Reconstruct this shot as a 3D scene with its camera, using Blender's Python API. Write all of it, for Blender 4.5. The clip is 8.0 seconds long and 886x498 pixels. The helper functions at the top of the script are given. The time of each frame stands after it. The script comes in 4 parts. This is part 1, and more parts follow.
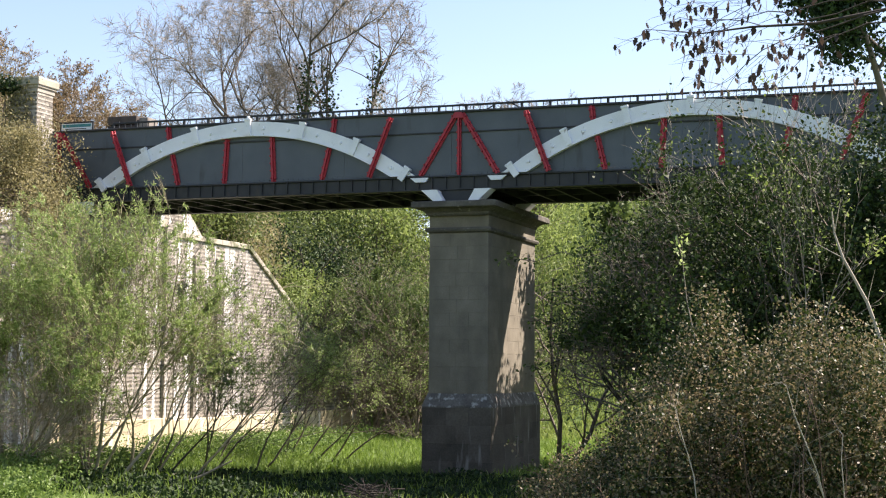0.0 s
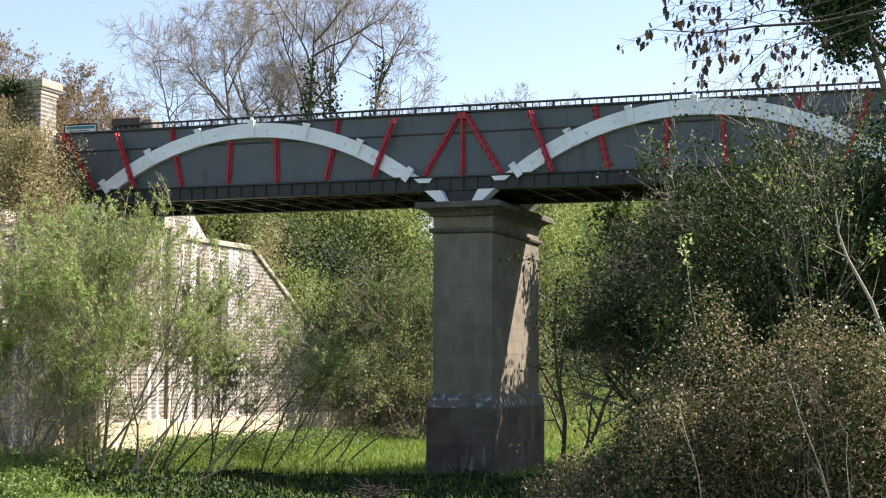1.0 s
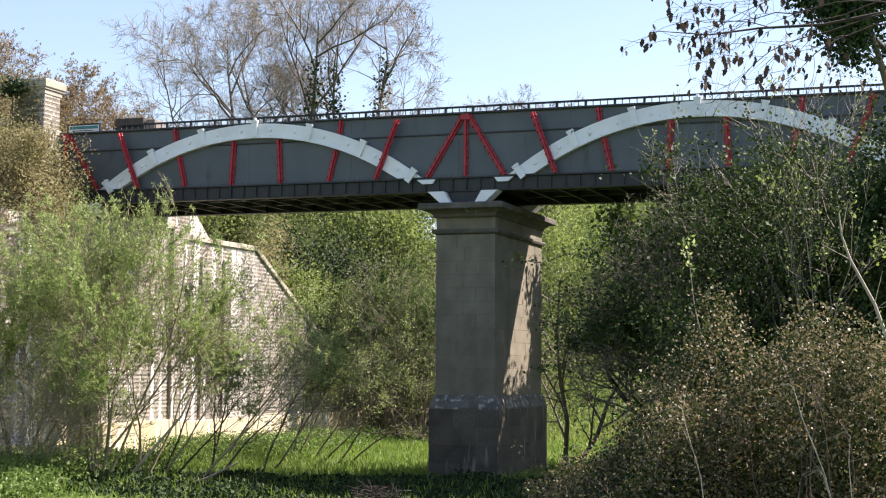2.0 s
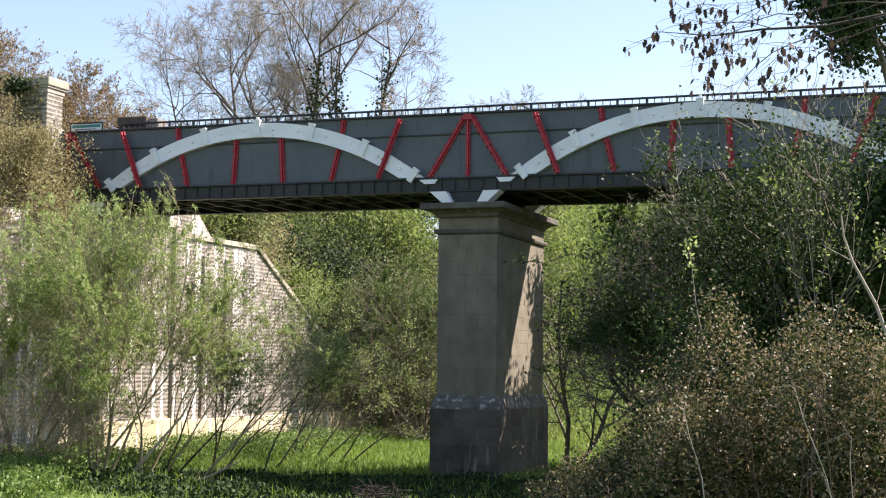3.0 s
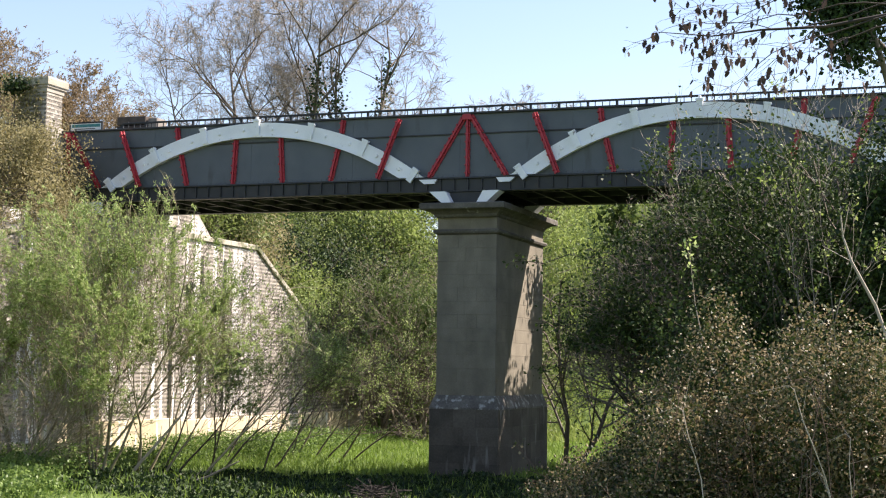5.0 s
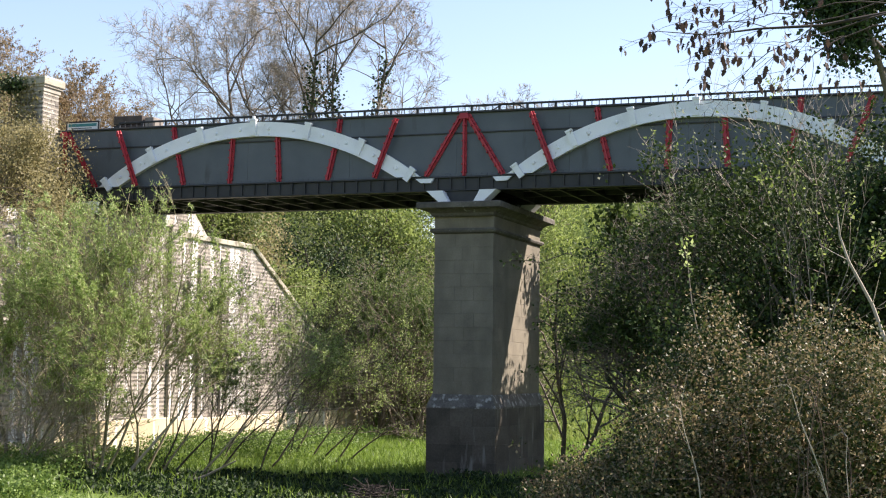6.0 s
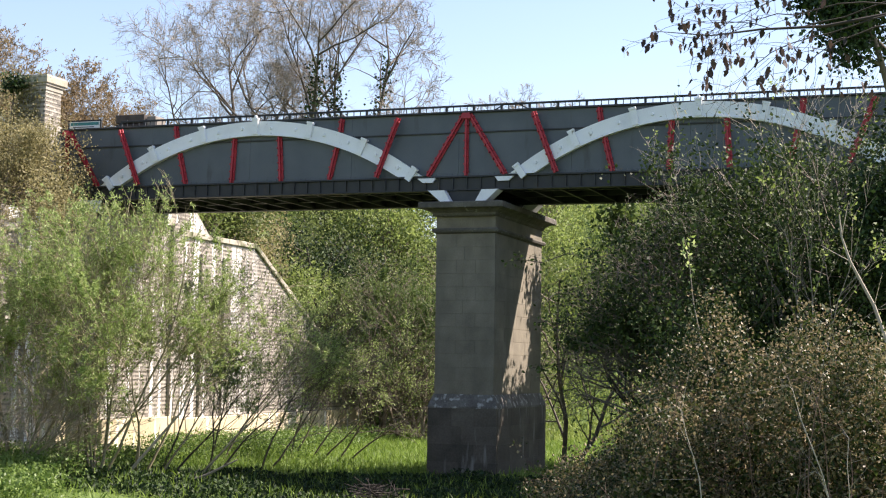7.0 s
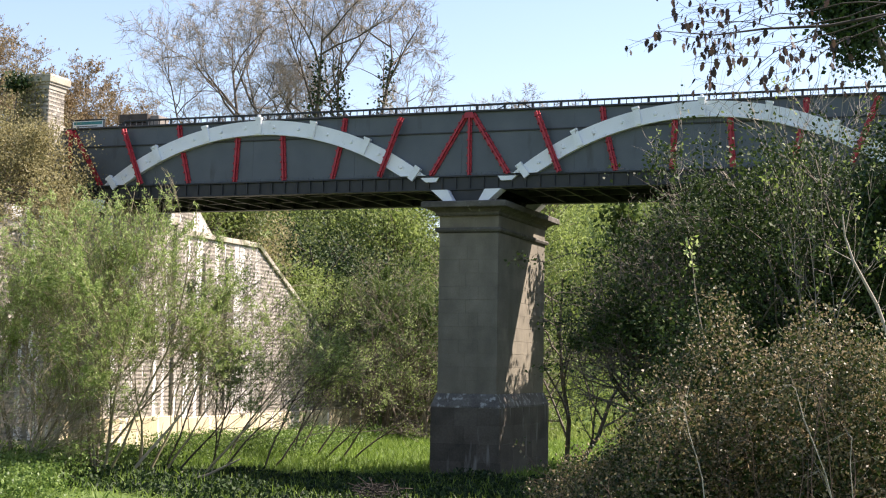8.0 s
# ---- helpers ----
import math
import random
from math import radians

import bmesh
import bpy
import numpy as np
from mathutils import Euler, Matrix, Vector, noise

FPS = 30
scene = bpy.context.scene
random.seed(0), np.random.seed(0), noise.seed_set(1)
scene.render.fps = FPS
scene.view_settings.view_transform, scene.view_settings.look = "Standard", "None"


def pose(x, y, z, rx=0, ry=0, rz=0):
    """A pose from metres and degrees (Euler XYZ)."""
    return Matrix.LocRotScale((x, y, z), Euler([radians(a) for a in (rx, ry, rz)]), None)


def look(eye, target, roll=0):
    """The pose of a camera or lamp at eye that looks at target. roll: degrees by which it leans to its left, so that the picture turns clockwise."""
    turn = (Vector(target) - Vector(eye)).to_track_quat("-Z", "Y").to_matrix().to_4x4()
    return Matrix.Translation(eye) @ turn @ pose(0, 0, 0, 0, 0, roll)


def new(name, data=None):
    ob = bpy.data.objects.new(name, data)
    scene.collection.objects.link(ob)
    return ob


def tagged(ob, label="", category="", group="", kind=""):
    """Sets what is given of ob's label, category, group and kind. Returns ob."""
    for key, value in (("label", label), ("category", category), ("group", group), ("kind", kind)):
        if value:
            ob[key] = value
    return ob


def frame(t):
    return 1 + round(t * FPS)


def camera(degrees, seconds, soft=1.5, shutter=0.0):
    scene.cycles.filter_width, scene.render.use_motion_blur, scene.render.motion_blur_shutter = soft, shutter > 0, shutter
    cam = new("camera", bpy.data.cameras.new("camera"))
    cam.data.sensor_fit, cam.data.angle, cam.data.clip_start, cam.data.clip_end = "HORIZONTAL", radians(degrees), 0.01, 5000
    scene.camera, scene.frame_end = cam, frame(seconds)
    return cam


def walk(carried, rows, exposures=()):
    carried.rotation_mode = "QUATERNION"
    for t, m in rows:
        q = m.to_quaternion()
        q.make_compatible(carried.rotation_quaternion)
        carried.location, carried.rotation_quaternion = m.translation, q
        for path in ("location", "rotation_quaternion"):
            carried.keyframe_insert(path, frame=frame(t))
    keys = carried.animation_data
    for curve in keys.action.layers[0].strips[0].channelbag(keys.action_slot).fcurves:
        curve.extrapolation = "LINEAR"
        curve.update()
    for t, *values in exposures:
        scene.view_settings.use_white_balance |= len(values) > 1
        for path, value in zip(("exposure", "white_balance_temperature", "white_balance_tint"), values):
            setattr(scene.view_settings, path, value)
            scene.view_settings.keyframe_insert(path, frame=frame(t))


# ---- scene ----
cam = camera(32.86, 8.0, soft=1.15)
EYE = Vector((14.647, -43.174, 3.418))
# seconds, heading, tilt, lean in degrees
SWAY = [
    (0, -19.3451, 4.4932, 0.4320), (0.5, -19.3697, 4.5244, 0.3624), (1, -19.4912, 4.5135, 0.2516),
    (1.5, -19.5453, 4.5359, 0.3155), (3, -19.6777, 4.5498, 0.6677), (3.5, -19.7107, 4.5493, 0.6712),
    (4, -19.7107, 4.5493, 0.6712), (4.5, -19.7077, 4.5662, 0.7492), (6, -19.5361, 4.5211, 0.6756),
    (6.5, -19.6024, 4.5087, 0.8450), (7, -19.6024, 4.5114, 0.8442), (7.5, -19.6519, 4.5027, 0.8851),
    (8, -19.7174, 4.4876, 0.8905)]


def aim(heading, tilt, lean):
    h, p = radians(heading), radians(tilt)
    way = Vector((math.sin(h) * math.cos(p), math.cos(h) * math.cos(p), math.sin(p)))
    return look(EYE, EYE + way * 30, lean)


walk(cam, [(t, aim(h, p, r)) for t, h, p, r in SWAY], exposures=[(0, 1.36, 6700, 20), (8, 1.36, 6700, 20)])

# ---- light ----
SUN = Vector((0.85, 0.60, 1.0)).normalized()
world = bpy.data.worlds.new("sky")
scene.world = world
world.use_nodes = True
wn = world.node_tree
sky = wn.nodes.new("ShaderNodeTexSky")
sky.sky_type, sky.sun_disc = "NISHITA", False
sky.sun_elevation = math.asin(SUN.z)
sky.sun_rotation = math.atan2(SUN.x, SUN.y)
sky.air_density, sky.dust_density, sky.ozone_density = 1.0, 0.7, 1.0
wn.links.new(sky.outputs[0], wn.nodes["Background"].inputs[0])
wn.nodes["Background"].inputs[1].default_value = 0.096
sun = new("sun", bpy.data.lights.new("sun", "SUN"))
sun.data.energy, sun.data.angle, sun.data.color = 5.0, radians(0.53), (1.0, 0.93, 0.82)
sun.matrix_world = look(SUN * 60, (0, 0, 0))


# ---- materials ----
def shader(name, colors, rough=0.8, metal=0.0, scale=4.0, fine=40.0, bump=0.02, island=0.0, through_light=0.0,
           stretch=(1, 1, 1), stain=None, spec=0.4, random_ob=0.0, stain_run=None):
    """Two scales of noise between colours, bump, and variation by piece."""
    m = bpy.data.materials.new(name)
    m.use_nodes = True
    t = m.node_tree
    N, L = t.nodes, t.links
    bsdf = N["Principled BSDF"]
    bsdf.inputs["Roughness"].default_value, bsdf.inputs["Metallic"].default_value = rough, metal
    bsdf.inputs["Specular IOR Level"].default_value = spec
    geo = N.new("ShaderNodeNewGeometry")
    mp = N.new("ShaderNodeMapping")
    mp.inputs["Scale"].default_value = stretch
    L.new(geo.outputs["Position"], mp.inputs["Vector"])
    n1, n2 = N.new("ShaderNodeTexNoise"), N.new("ShaderNodeTexNoise")
    n1.inputs["Scale"].default_value, n2.inputs["Scale"].default_value = scale, fine
    n1.inputs["Detail"].default_value, n2.inputs["Detail"].default_value = 5, 3
    for n in (n1, n2):
        L.new(mp.outputs[0], n.inputs["Vector"])
    mix = N.new("ShaderNodeMath")
    mix.operation = "MULTIPLY_ADD"
    mix.inputs[1].default_value, mix.inputs[2].default_value = 0.35, 0.0
    L.new(n2.outputs[0], mix.inputs[0])
    add = N.new("ShaderNodeMath")
    add.operation = "MULTIPLY_ADD"
    add.inputs[1].default_value = 0.65
    L.new(n1.outputs[0], add.inputs[0])
    L.new(mix.outputs[0], add.inputs[2])
    fac = add.outputs[0]
    if island or random_ob:
        src = geo.outputs["Random Per Island"]
        if random_ob:
            src = N.new("ShaderNodeObjectInfo").outputs["Random"]
        k = N.new("ShaderNodeMath")
        k.operation = "MULTIPLY_ADD"
        k.inputs[1].default_value = island or random_ob
        L.new(src, k.inputs[0])
        s = N.new("ShaderNodeMath")
        s.operation = "ADD"
        s.inputs[1].default_value = -(island or random_ob) / 2
        L.new(fac, s.inputs[0])
        L.new(s.outputs[0], k.inputs[2])
        fac = k.outputs[0]
    ramp = N.new("ShaderNodeValToRGB")
    e = ramp.color_ramp.elements
    while len(e) < len(colors):
        e.new(0.5)
    for i, c in enumerate(colors):
        e[i].position = 0.28 + 0.44 * i / max(1, len(colors) - 1)
        e[i].color = (*c, 1)
    L.new(fac, ramp.inputs[0])
    col = ramp.outputs[0]
    if stain:
        sc, lo, hi, scol, sstretch = stain
        mp2 = N.new("ShaderNodeMapping")
        mp2.inputs["Scale"].default_value = sstretch
        L.new(geo.outputs["Position"], mp2.inputs["Vector"])
        n3 = N.new("ShaderNodeTexNoise")
        n3.inputs["Scale"].default_value, n3.inputs["Detail"].default_value = sc, 4
        L.new(mp2.outputs[0], n3.inputs["Vector"])
        mr = N.new("ShaderNodeMapRange")
        mr.inputs["From Min"].default_value, mr.inputs["From Max"].default_value = lo, hi
        L.new(n3.outputs[0], mr.inputs["Value"])
        much = mr.outputs[0]
        if stain_run:
            # the stain thins out along the wall
            xyz, run, both = N.new("ShaderNodeSeparateXYZ"), N.new("ShaderNodeMapRange"), N.new("ShaderNodeMath")
            L.new(geo.outputs["Position"], xyz.inputs[0])
            L.new(xyz.outputs["Y"], run.inputs["Value"])
            run.inputs["From Min"].default_value, run.inputs["From Max"].default_value = stain_run
            both.operation = "MULTIPLY"
            L.new(run.outputs[0], both.inputs[0])
            L.new(much, both.inputs[1])
            much = both.outputs[0]
        mx = N.new("ShaderNodeMix")
        mx.data_type = "RGBA"
        L.new(much, mx.inputs["Factor"])
        L.new(col, mx.inputs["A"])
        mx.inputs["B"].default_value = (*scol, 1)
        col = mx.outputs["Result"]
    L.new(col, bsdf.inputs["Base Color"])
    if bump:
        b = N.new("ShaderNodeBump")
        b.inputs["Distance"].default_value, b.inputs["Strength"].default_value = bump, 0.8
        L.new(add.outputs[0], b.inputs["Height"])
        L.new(b.outputs[0], bsdf.inputs["Normal"])
    if through_light:
        tr = N.new("ShaderNodeBsdfTranslucent")
        L.new(col, tr.inputs["Color"])
        ms = N.new("ShaderNodeMixShader")
        ms.inputs[0].default_value = through_light
        L.new(bsdf.outputs[0], ms.inputs[1])
        L.new(tr.outputs[0], ms.inputs[2])
        L.new(ms.outputs[0], N["Material Output"].inputs["Surface"])
    return m


M_GRASS = shader("grass_soil", [(0.045, 0.08, 0.014), (0.085, 0.14, 0.028), (0.13, 0.18, 0.04)], 0.9, scale=0.8, fine=14, bump=0.05)
M_BLADE = shader("grass_blade", [(0.10, 0.17, 0.02), (0.17, 0.265, 0.04), (0.25, 0.35, 0.08)], 0.6, island=0.6, bump=0, through_light=0.45)
M_FIELD = shader("field_grass", [(0.14, 0.19, 0.04), (0.21, 0.275, 0.065), (0.28, 0.34, 0.10)], 0.7, scale=.25, island=0.35, bump=0, through_light=0.45)
M_HERB = shader("herb_leaf", [(0.07, 0.13, 0.025), (0.135, 0.22, 0.045), (0.21, 0.30, 0.08)], 0.5, island=0.6, bump=0, through_light=0.4)
M_WEB = shader("grey_paint", [(0.066, 0.078, 0.090), (0.084, 0.098, 0.110), (0.104, 0.118, 0.130)], 0.5, scale=1.2, fine=30, bump=0.003,
               stain=(2.2, 0.60, 0.78, (0.045, 0.045, 0.042), (1, 1, 0.25)))
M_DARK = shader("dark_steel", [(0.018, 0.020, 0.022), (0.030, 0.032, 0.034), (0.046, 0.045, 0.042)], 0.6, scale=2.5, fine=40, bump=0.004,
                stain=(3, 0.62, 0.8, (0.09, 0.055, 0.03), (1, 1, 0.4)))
M_RED = shader("red_paint", [(0.30, 0.018, 0.03), (0.40, 0.028, 0.042), (0.46, 0.045, 0.055)], 0.5, scale=3, fine=40, bump=0.003,
               stain=(5, 0.66, 0.8, (0.10, 0.02, 0.02), (1, 1, 0.4)))
M_WHITE = shader("white_paint", [(0.64, 0.66, 0.68), (0.77, 0.79, 0.80), (0.82, 0.83, 0.84)], 0.5, scale=1.5, fine=35, bump=0.003,
                 stain=(6, 0.66, 0.76, (0.30, 0.28, 0.25), (1, 1, 0.6)))
M_STONE = shader("pier_stone", [(0.125, 0.112, 0.084), (0.185, 0.165, 0.124), (0.245, 0.22, 0.168)], 0.9, scale=1.6, fine=26, bump=0.02, random_ob=0.07,
                 stain=(0.9, 0.50, 0.75, (0.12, 0.11, 0.08), (1, 1, 0.35)))
M_PLINTH = shader("plinth_stone", [(0.05, 0.043, 0.034), (0.09, 0.077, 0.06), (0.14, 0.122, 0.095)], 0.9, scale=1.2, fine=22, bump=0.03, random_ob=0.2,
                  stain=(4, 0.60, 0.70, (0.21, 0.20, 0.175), (1, 1, 0.16)))
M_CAP = shader("weathered_cap_stone", [(0.055, 0.05, 0.042), (0.10, 0.092, 0.075), (0.16, 0.148, 0.12)], 0.95, scale=2.2, fine=24, bump=0.03,
               stain=(5, 0.62, 0.72, (0.27, 0.26, 0.23), (1, 1, 2.0)))
M_LICHEN = shader("lichen_stone", [(0.06, 0.055, 0.05), (0.13, 0.12, 0.105), (0.22, 0.21, 0.19)], 0.95, scale=2.0, fine=20, bump=0.04,
                   stain=(6, 0.56, 0.68, (0.38, 0.38, 0.35), (1, 1, 1)))
M_CORE = shader("mortar", [(0.10, 0.088, 0.064), (0.16, 0.14, 0.10)], 0.95, bump=0.01)
M_BRICK = shader("pale_brick", [(0.26, 0.235, 0.19), (0.345, 0.315, 0.265), (0.43, 0.40, 0.345)], 0.9, scale=0.7, fine=20, bump=0.01, island=0.3,
                 stain=(1.0, 0.545, 0.585, (0.78, 0.77, 0.74), (3.0, 3.0, 0.07)), stain_run=(13.5, 8.0))
M_BRICKD = shader("burnt_brick", [(0.13, 0.117, 0.10), (0.195, 0.178, 0.15), (0.27, 0.248, 0.21)], 0.9, scale=0.7, fine=20, bump=0.01, island=0.3,
                  stain=(1.0, 0.545, 0.585, (0.74, 0.73, 0.70), (3.0, 3.0, 0.07)), stain_run=(13.5, 8.0))
M_MORTAR = shader("lime_mortar", [(0.30, 0.28, 0.24), (0.42, 0.39, 0.34)], 0.95, bump=0.01)
M_CONC = shader("yellowed_footing", [(0.34, 0.28, 0.17), (0.50, 0.43, 0.28), (0.58, 0.52, 0.38)], 0.9, scale=0.9, fine=18, bump=0.02,
                stain=(1.4, 0.58, 0.66, (0.75, 0.73, 0.68), (1.6, 1.6, 0.12)))
M_COPING = shader("coping_stone", [(0.24, 0.22, 0.17), (0.36, 0.33, 0.26), (0.46, 0.42, 0.34)], 0.9, scale=1.5, fine=20, bump=0.02,
                  stain=(1.3, 0.52, 0.62, (0.10, 0.11, 0.05), (1, 1, 1)))
M_BARK = shader("bark", [(0.075, 0.062, 0.048), (0.12, 0.10, 0.08), (0.17, 0.145, 0.115)], 0.9, scale=3, fine=30, bump=0.02)
M_TWIG = shader("pale_twig", [(0.13, 0.105, 0.08), (0.20, 0.165, 0.125), (0.27, 0.23, 0.17)], 0.9, scale=3, fine=30, bump=0.0)
M_BARETWIG = shader("grey_twig", [(0.18, 0.155, 0.125), (0.26, 0.225, 0.18), (0.35, 0.305, 0.25)], 0.9, scale=3, fine=30, bump=0.0)
# Bark for backlit and shaded twigs, that darkness put into the colour.
M_DARKTWIG = shader("dark_twig", [(0.025, 0.020, 0.018), (0.045, 0.036, 0.03)], 0.9, scale=3, fine=30, bump=0.0)
M_WITHY = shader("willow_stem", [(0.13, 0.11, 0.065), (0.24, 0.21, 0.125), (0.37, 0.335, 0.21)], 0.85, scale=0.7, fine=30, bump=0.0)
M_DEADSTEM = shader("dead_stem", [(0.19, 0.16, 0.125), (0.29, 0.25, 0.20)], 0.9, scale=3, fine=30, bump=0.0)
M_BLEACHED = shader("bleached_stem", [(0.30, 0.26, 0.21), (0.42, 0.37, 0.30)], 0.9, scale=3, fine=30, bump=0.0)
M_CANE = shader("bramble_cane", [(0.06, 0.042, 0.03), (0.12, 0.07, 0.052), (0.22, 0.16, 0.11)], 0.7, scale=2, fine=30, bump=0.0)
M_WILLOW = shader("willow_leaf", [(0.155, 0.225, 0.055), (0.265, 0.355, 0.10), (0.40, 0.49, 0.195)], 0.5, island=0.7, bump=0, through_light=0.5)
M_SALLOW = shader("sallow_leaf", [(0.05, 0.088, 0.022), (0.092, 0.142, 0.036), (0.15, 0.205, 0.06)], 0.6, island=0.5, bump=0, through_light=0.4)
M_HAW = shader("hawthorn_leaf", [(0.016, 0.031, 0.008), (0.034, 0.061, 0.013), (0.066, 0.10, 0.026)], 0.6, island=0.6, bump=0, through_light=0.25, spec=0.2)
M_BRAMBLE = shader("bramble_leaf", [(0.025, 0.044, 0.010), (0.054, 0.080, 0.018), (0.098, 0.112, 0.034), (0.14, 0.105, 0.048), (0.28, 0.225, 0.125)], 0.48, island=0.95, bump=0, through_light=0.3, spec=0.3)
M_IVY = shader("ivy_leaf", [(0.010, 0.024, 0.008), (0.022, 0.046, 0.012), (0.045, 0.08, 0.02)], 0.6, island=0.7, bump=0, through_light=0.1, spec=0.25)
M_WOOD = shader("spring_leaf", [(0.065, 0.092, 0.024), (0.115, 0.155, 0.042), (0.185, 0.225, 0.072)], 0.6, island=0.5, bump=0, through_light=0.35)
M_HEDGE = shader("hedge_leaf", [(0.14, 0.195, 0.045), (0.215, 0.285, 0.072), (0.29, 0.36, 0.115)], 0.6, island=0.5, bump=0, through_light=0.5)
M_BROWN = shader("budding_twig", [(0.15, 0.105, 0.055), (0.245, 0.175, 0.09), (0.33, 0.25, 0.14)], 0.8, island=0.7, bump=0, through_light=0.35)
M_OLIVE = shader("creeper_leaf", [(0.17, 0.155, 0.065), (0.28, 0.25, 0.115), (0.38, 0.345, 0.18)], 0.6, island=0.7, bump=0, through_light=0.5)
M_DEAD = shader("withered_leaf", [(0.018, 0.013, 0.013), (0.036, 0.024, 0.022), (0.08, 0.048, 0.038)], 0.7, island=0.7, bump=0, through_light=0.2)
M_SIGN = shader("sign_white", [(0.62, 0.66, 0.66), (0.70, 0.74, 0.74)], 0.4, bump=0)
M_TEAL = shader("sign_teal", [(0.02, 0.16, 0.17), (0.03, 0.22, 0.22)], 0.4, bump=0)
M_TIMBER = shader("creosoted_timber", [(0.035, 0.028, 0.024), (0.06, 0.048, 0.04), (0.09, 0.075, 0.062)], 0.9, scale=4, fine=40, bump=0.01, random_ob=0.3)
M_BLACK = shader("black_frame", [(0.012, 0.013, 0.014), (0.02, 0.021, 0.022)], 0.5, bump=0)
M_PLANK = shader("weathered_wood", [(0.10, 0.09, 0.075), (0.18, 0.16, 0.14), (0.25, 0.225, 0.19)], 0.9, scale=4, fine=40, bump=0.01, random_ob=0.3)


# ---- mesh helpers ----
def mesh_of(name, V, F, mat, smooth=False):
    """F: an (n, 4) or (n, 3) array, or a list of faces."""
    me = bpy.data.meshes.new(name)
    V = np.asarray(V, dtype=np.float32)
    if isinstance(F, np.ndarray):
        n, k = F.shape
        me.vertices.add(len(V))
        me.vertices.foreach_set("co", V.ravel())
        me.loops.add(n * k)
        me.loops.foreach_set("vertex_index", F.ravel().astype(np.int32))
        me.polygons.add(n)
        me.polygons.foreach_set("loop_start", np.arange(0, n * k, k, dtype=np.int32))
        me.update(calc_edges=True)
    else:
        me.from_pydata(V.tolist(), [], F)
    if smooth:
        me.polygons.foreach_set("use_smooth", np.ones(len(me.polygons), dtype=bool))
    me.materials.append(mat)
    return me


def thing(name, at, label, category, group="", kind=""):
    ob = new(name)
    ob.location = at
    return tagged(ob, label, category, group, kind)


def base_of(ob):
    while ob.parent:
        ob = ob.parent
    return np.array(ob.location)


def part(name, geo, mat, parent, label="", kind="", smooth=False):
    V, F = geo
    ob = new(name, mesh_of(name, np.asarray(V, dtype=float) - base_of(parent), F, mat, smooth))
    ob.parent = parent
    return tagged(ob, label, kind=kind)


def solid(name, geo, mat, label, category="", kind="", group="", smooth=False):
    return tagged(new(name, mesh_of(name, geo[0], geo[1], mat, smooth)), label, category, group, kind)


def join(geos):
    Vs, Fs, o = [], [], 0
    for V, F in geos:
        V = np.asarray(V, dtype=float)
        Vs.append(V)
        Fs += [tuple(int(i) + o for i in f) for f in F]
        o += len(V)
    return np.concatenate(Vs), Fs


def cbox(x0, x1, y0, y1, z0, z1, c=0.01):
    """A box with chamfered edges."""
    if c <= 0:
        V = [(x, y, z) for x in (x0, x1) for y in (y0, y1) for z in (z0, z1)]
        return V, [(0, 1, 3, 2), (4, 6, 7, 5), (0, 4, 5, 1), (2, 3, 7, 6), (0, 2, 6, 4), (1, 5, 7, 3)]
    V, ids = [], {}
    X, Y, Z = (x0, x1), (y0, y1), (z0, z1)
    for i in (0, 1):
        for j in (0, 1):
            for k in (0, 1):
                sx, sy, sz = (1, -1)[i] * c, (1, -1)[j] * c, (1, -1)[k] * c
                for a, d in enumerate(((0, sy, sz), (sx, 0, sz), (sx, sy, 0))):
                    ids[i, j, k, a] = len(V)
                    V.append((X[i] + d[0], Y[j] + d[1], Z[k] + d[2]))
    F = []

    def q(a, flip):
        F.append(tuple(a[::-1]) if flip else tuple(a))
    for s in (0, 1):
        q([ids[s, 0, 0, 0], ids[s, 0, 1, 0], ids[s, 1, 1, 0], ids[s, 1, 0, 0]], s == 1)
        q([ids[0, s, 0, 1], ids[1, s, 0, 1], ids[1, s, 1, 1], ids[0, s, 1, 1]], s == 1)
        q([ids[0, 0, s, 2], ids[0, 1, s, 2], ids[1, 1, s, 2], ids[1, 0, s, 2]], s == 1)
    for a in (0, 1):
        for b in (0, 1):
            q([ids[0, a, b, 1], ids[1, a, b, 1], ids[1, a, b, 2], ids[0, a, b, 2]], a == b)
            q([ids[a, 0, b, 0], ids[a, 1, b, 0], ids[a, 1, b, 2], ids[a, 0, b, 2]], a != b)
            q([ids[a, b, 0, 0], ids[a, b, 1, 0], ids[a, b, 1, 1], ids[a, b, 0, 1]], a == b)
    for i in (0, 1):
        for j in (0, 1):
            for k in (0, 1):
                q([ids[i, j, k, 0], ids[i, j, k, 1], ids[i, j, k, 2]], (i + j + k) % 2 == 1)
    return V, F


def moved(geo, m):
    return [tuple(m @ Vector(v)) for v in geo[0]], geo[1]


def prism(outline, y0, y1):
    """An outline in x, z, swept from y0 to y1."""
    n = len(outline)
    V = [(x, y0, z) for x, z in outline] + [(x, y1, z) for x, z in outline]
    F = [tuple(range(n)), tuple(range(2 * n - 1, n - 1, -1))]
    F += [(i, i + n, (i + 1) % n + n, (i + 1) % n) for i in range(n)]
    return V, F


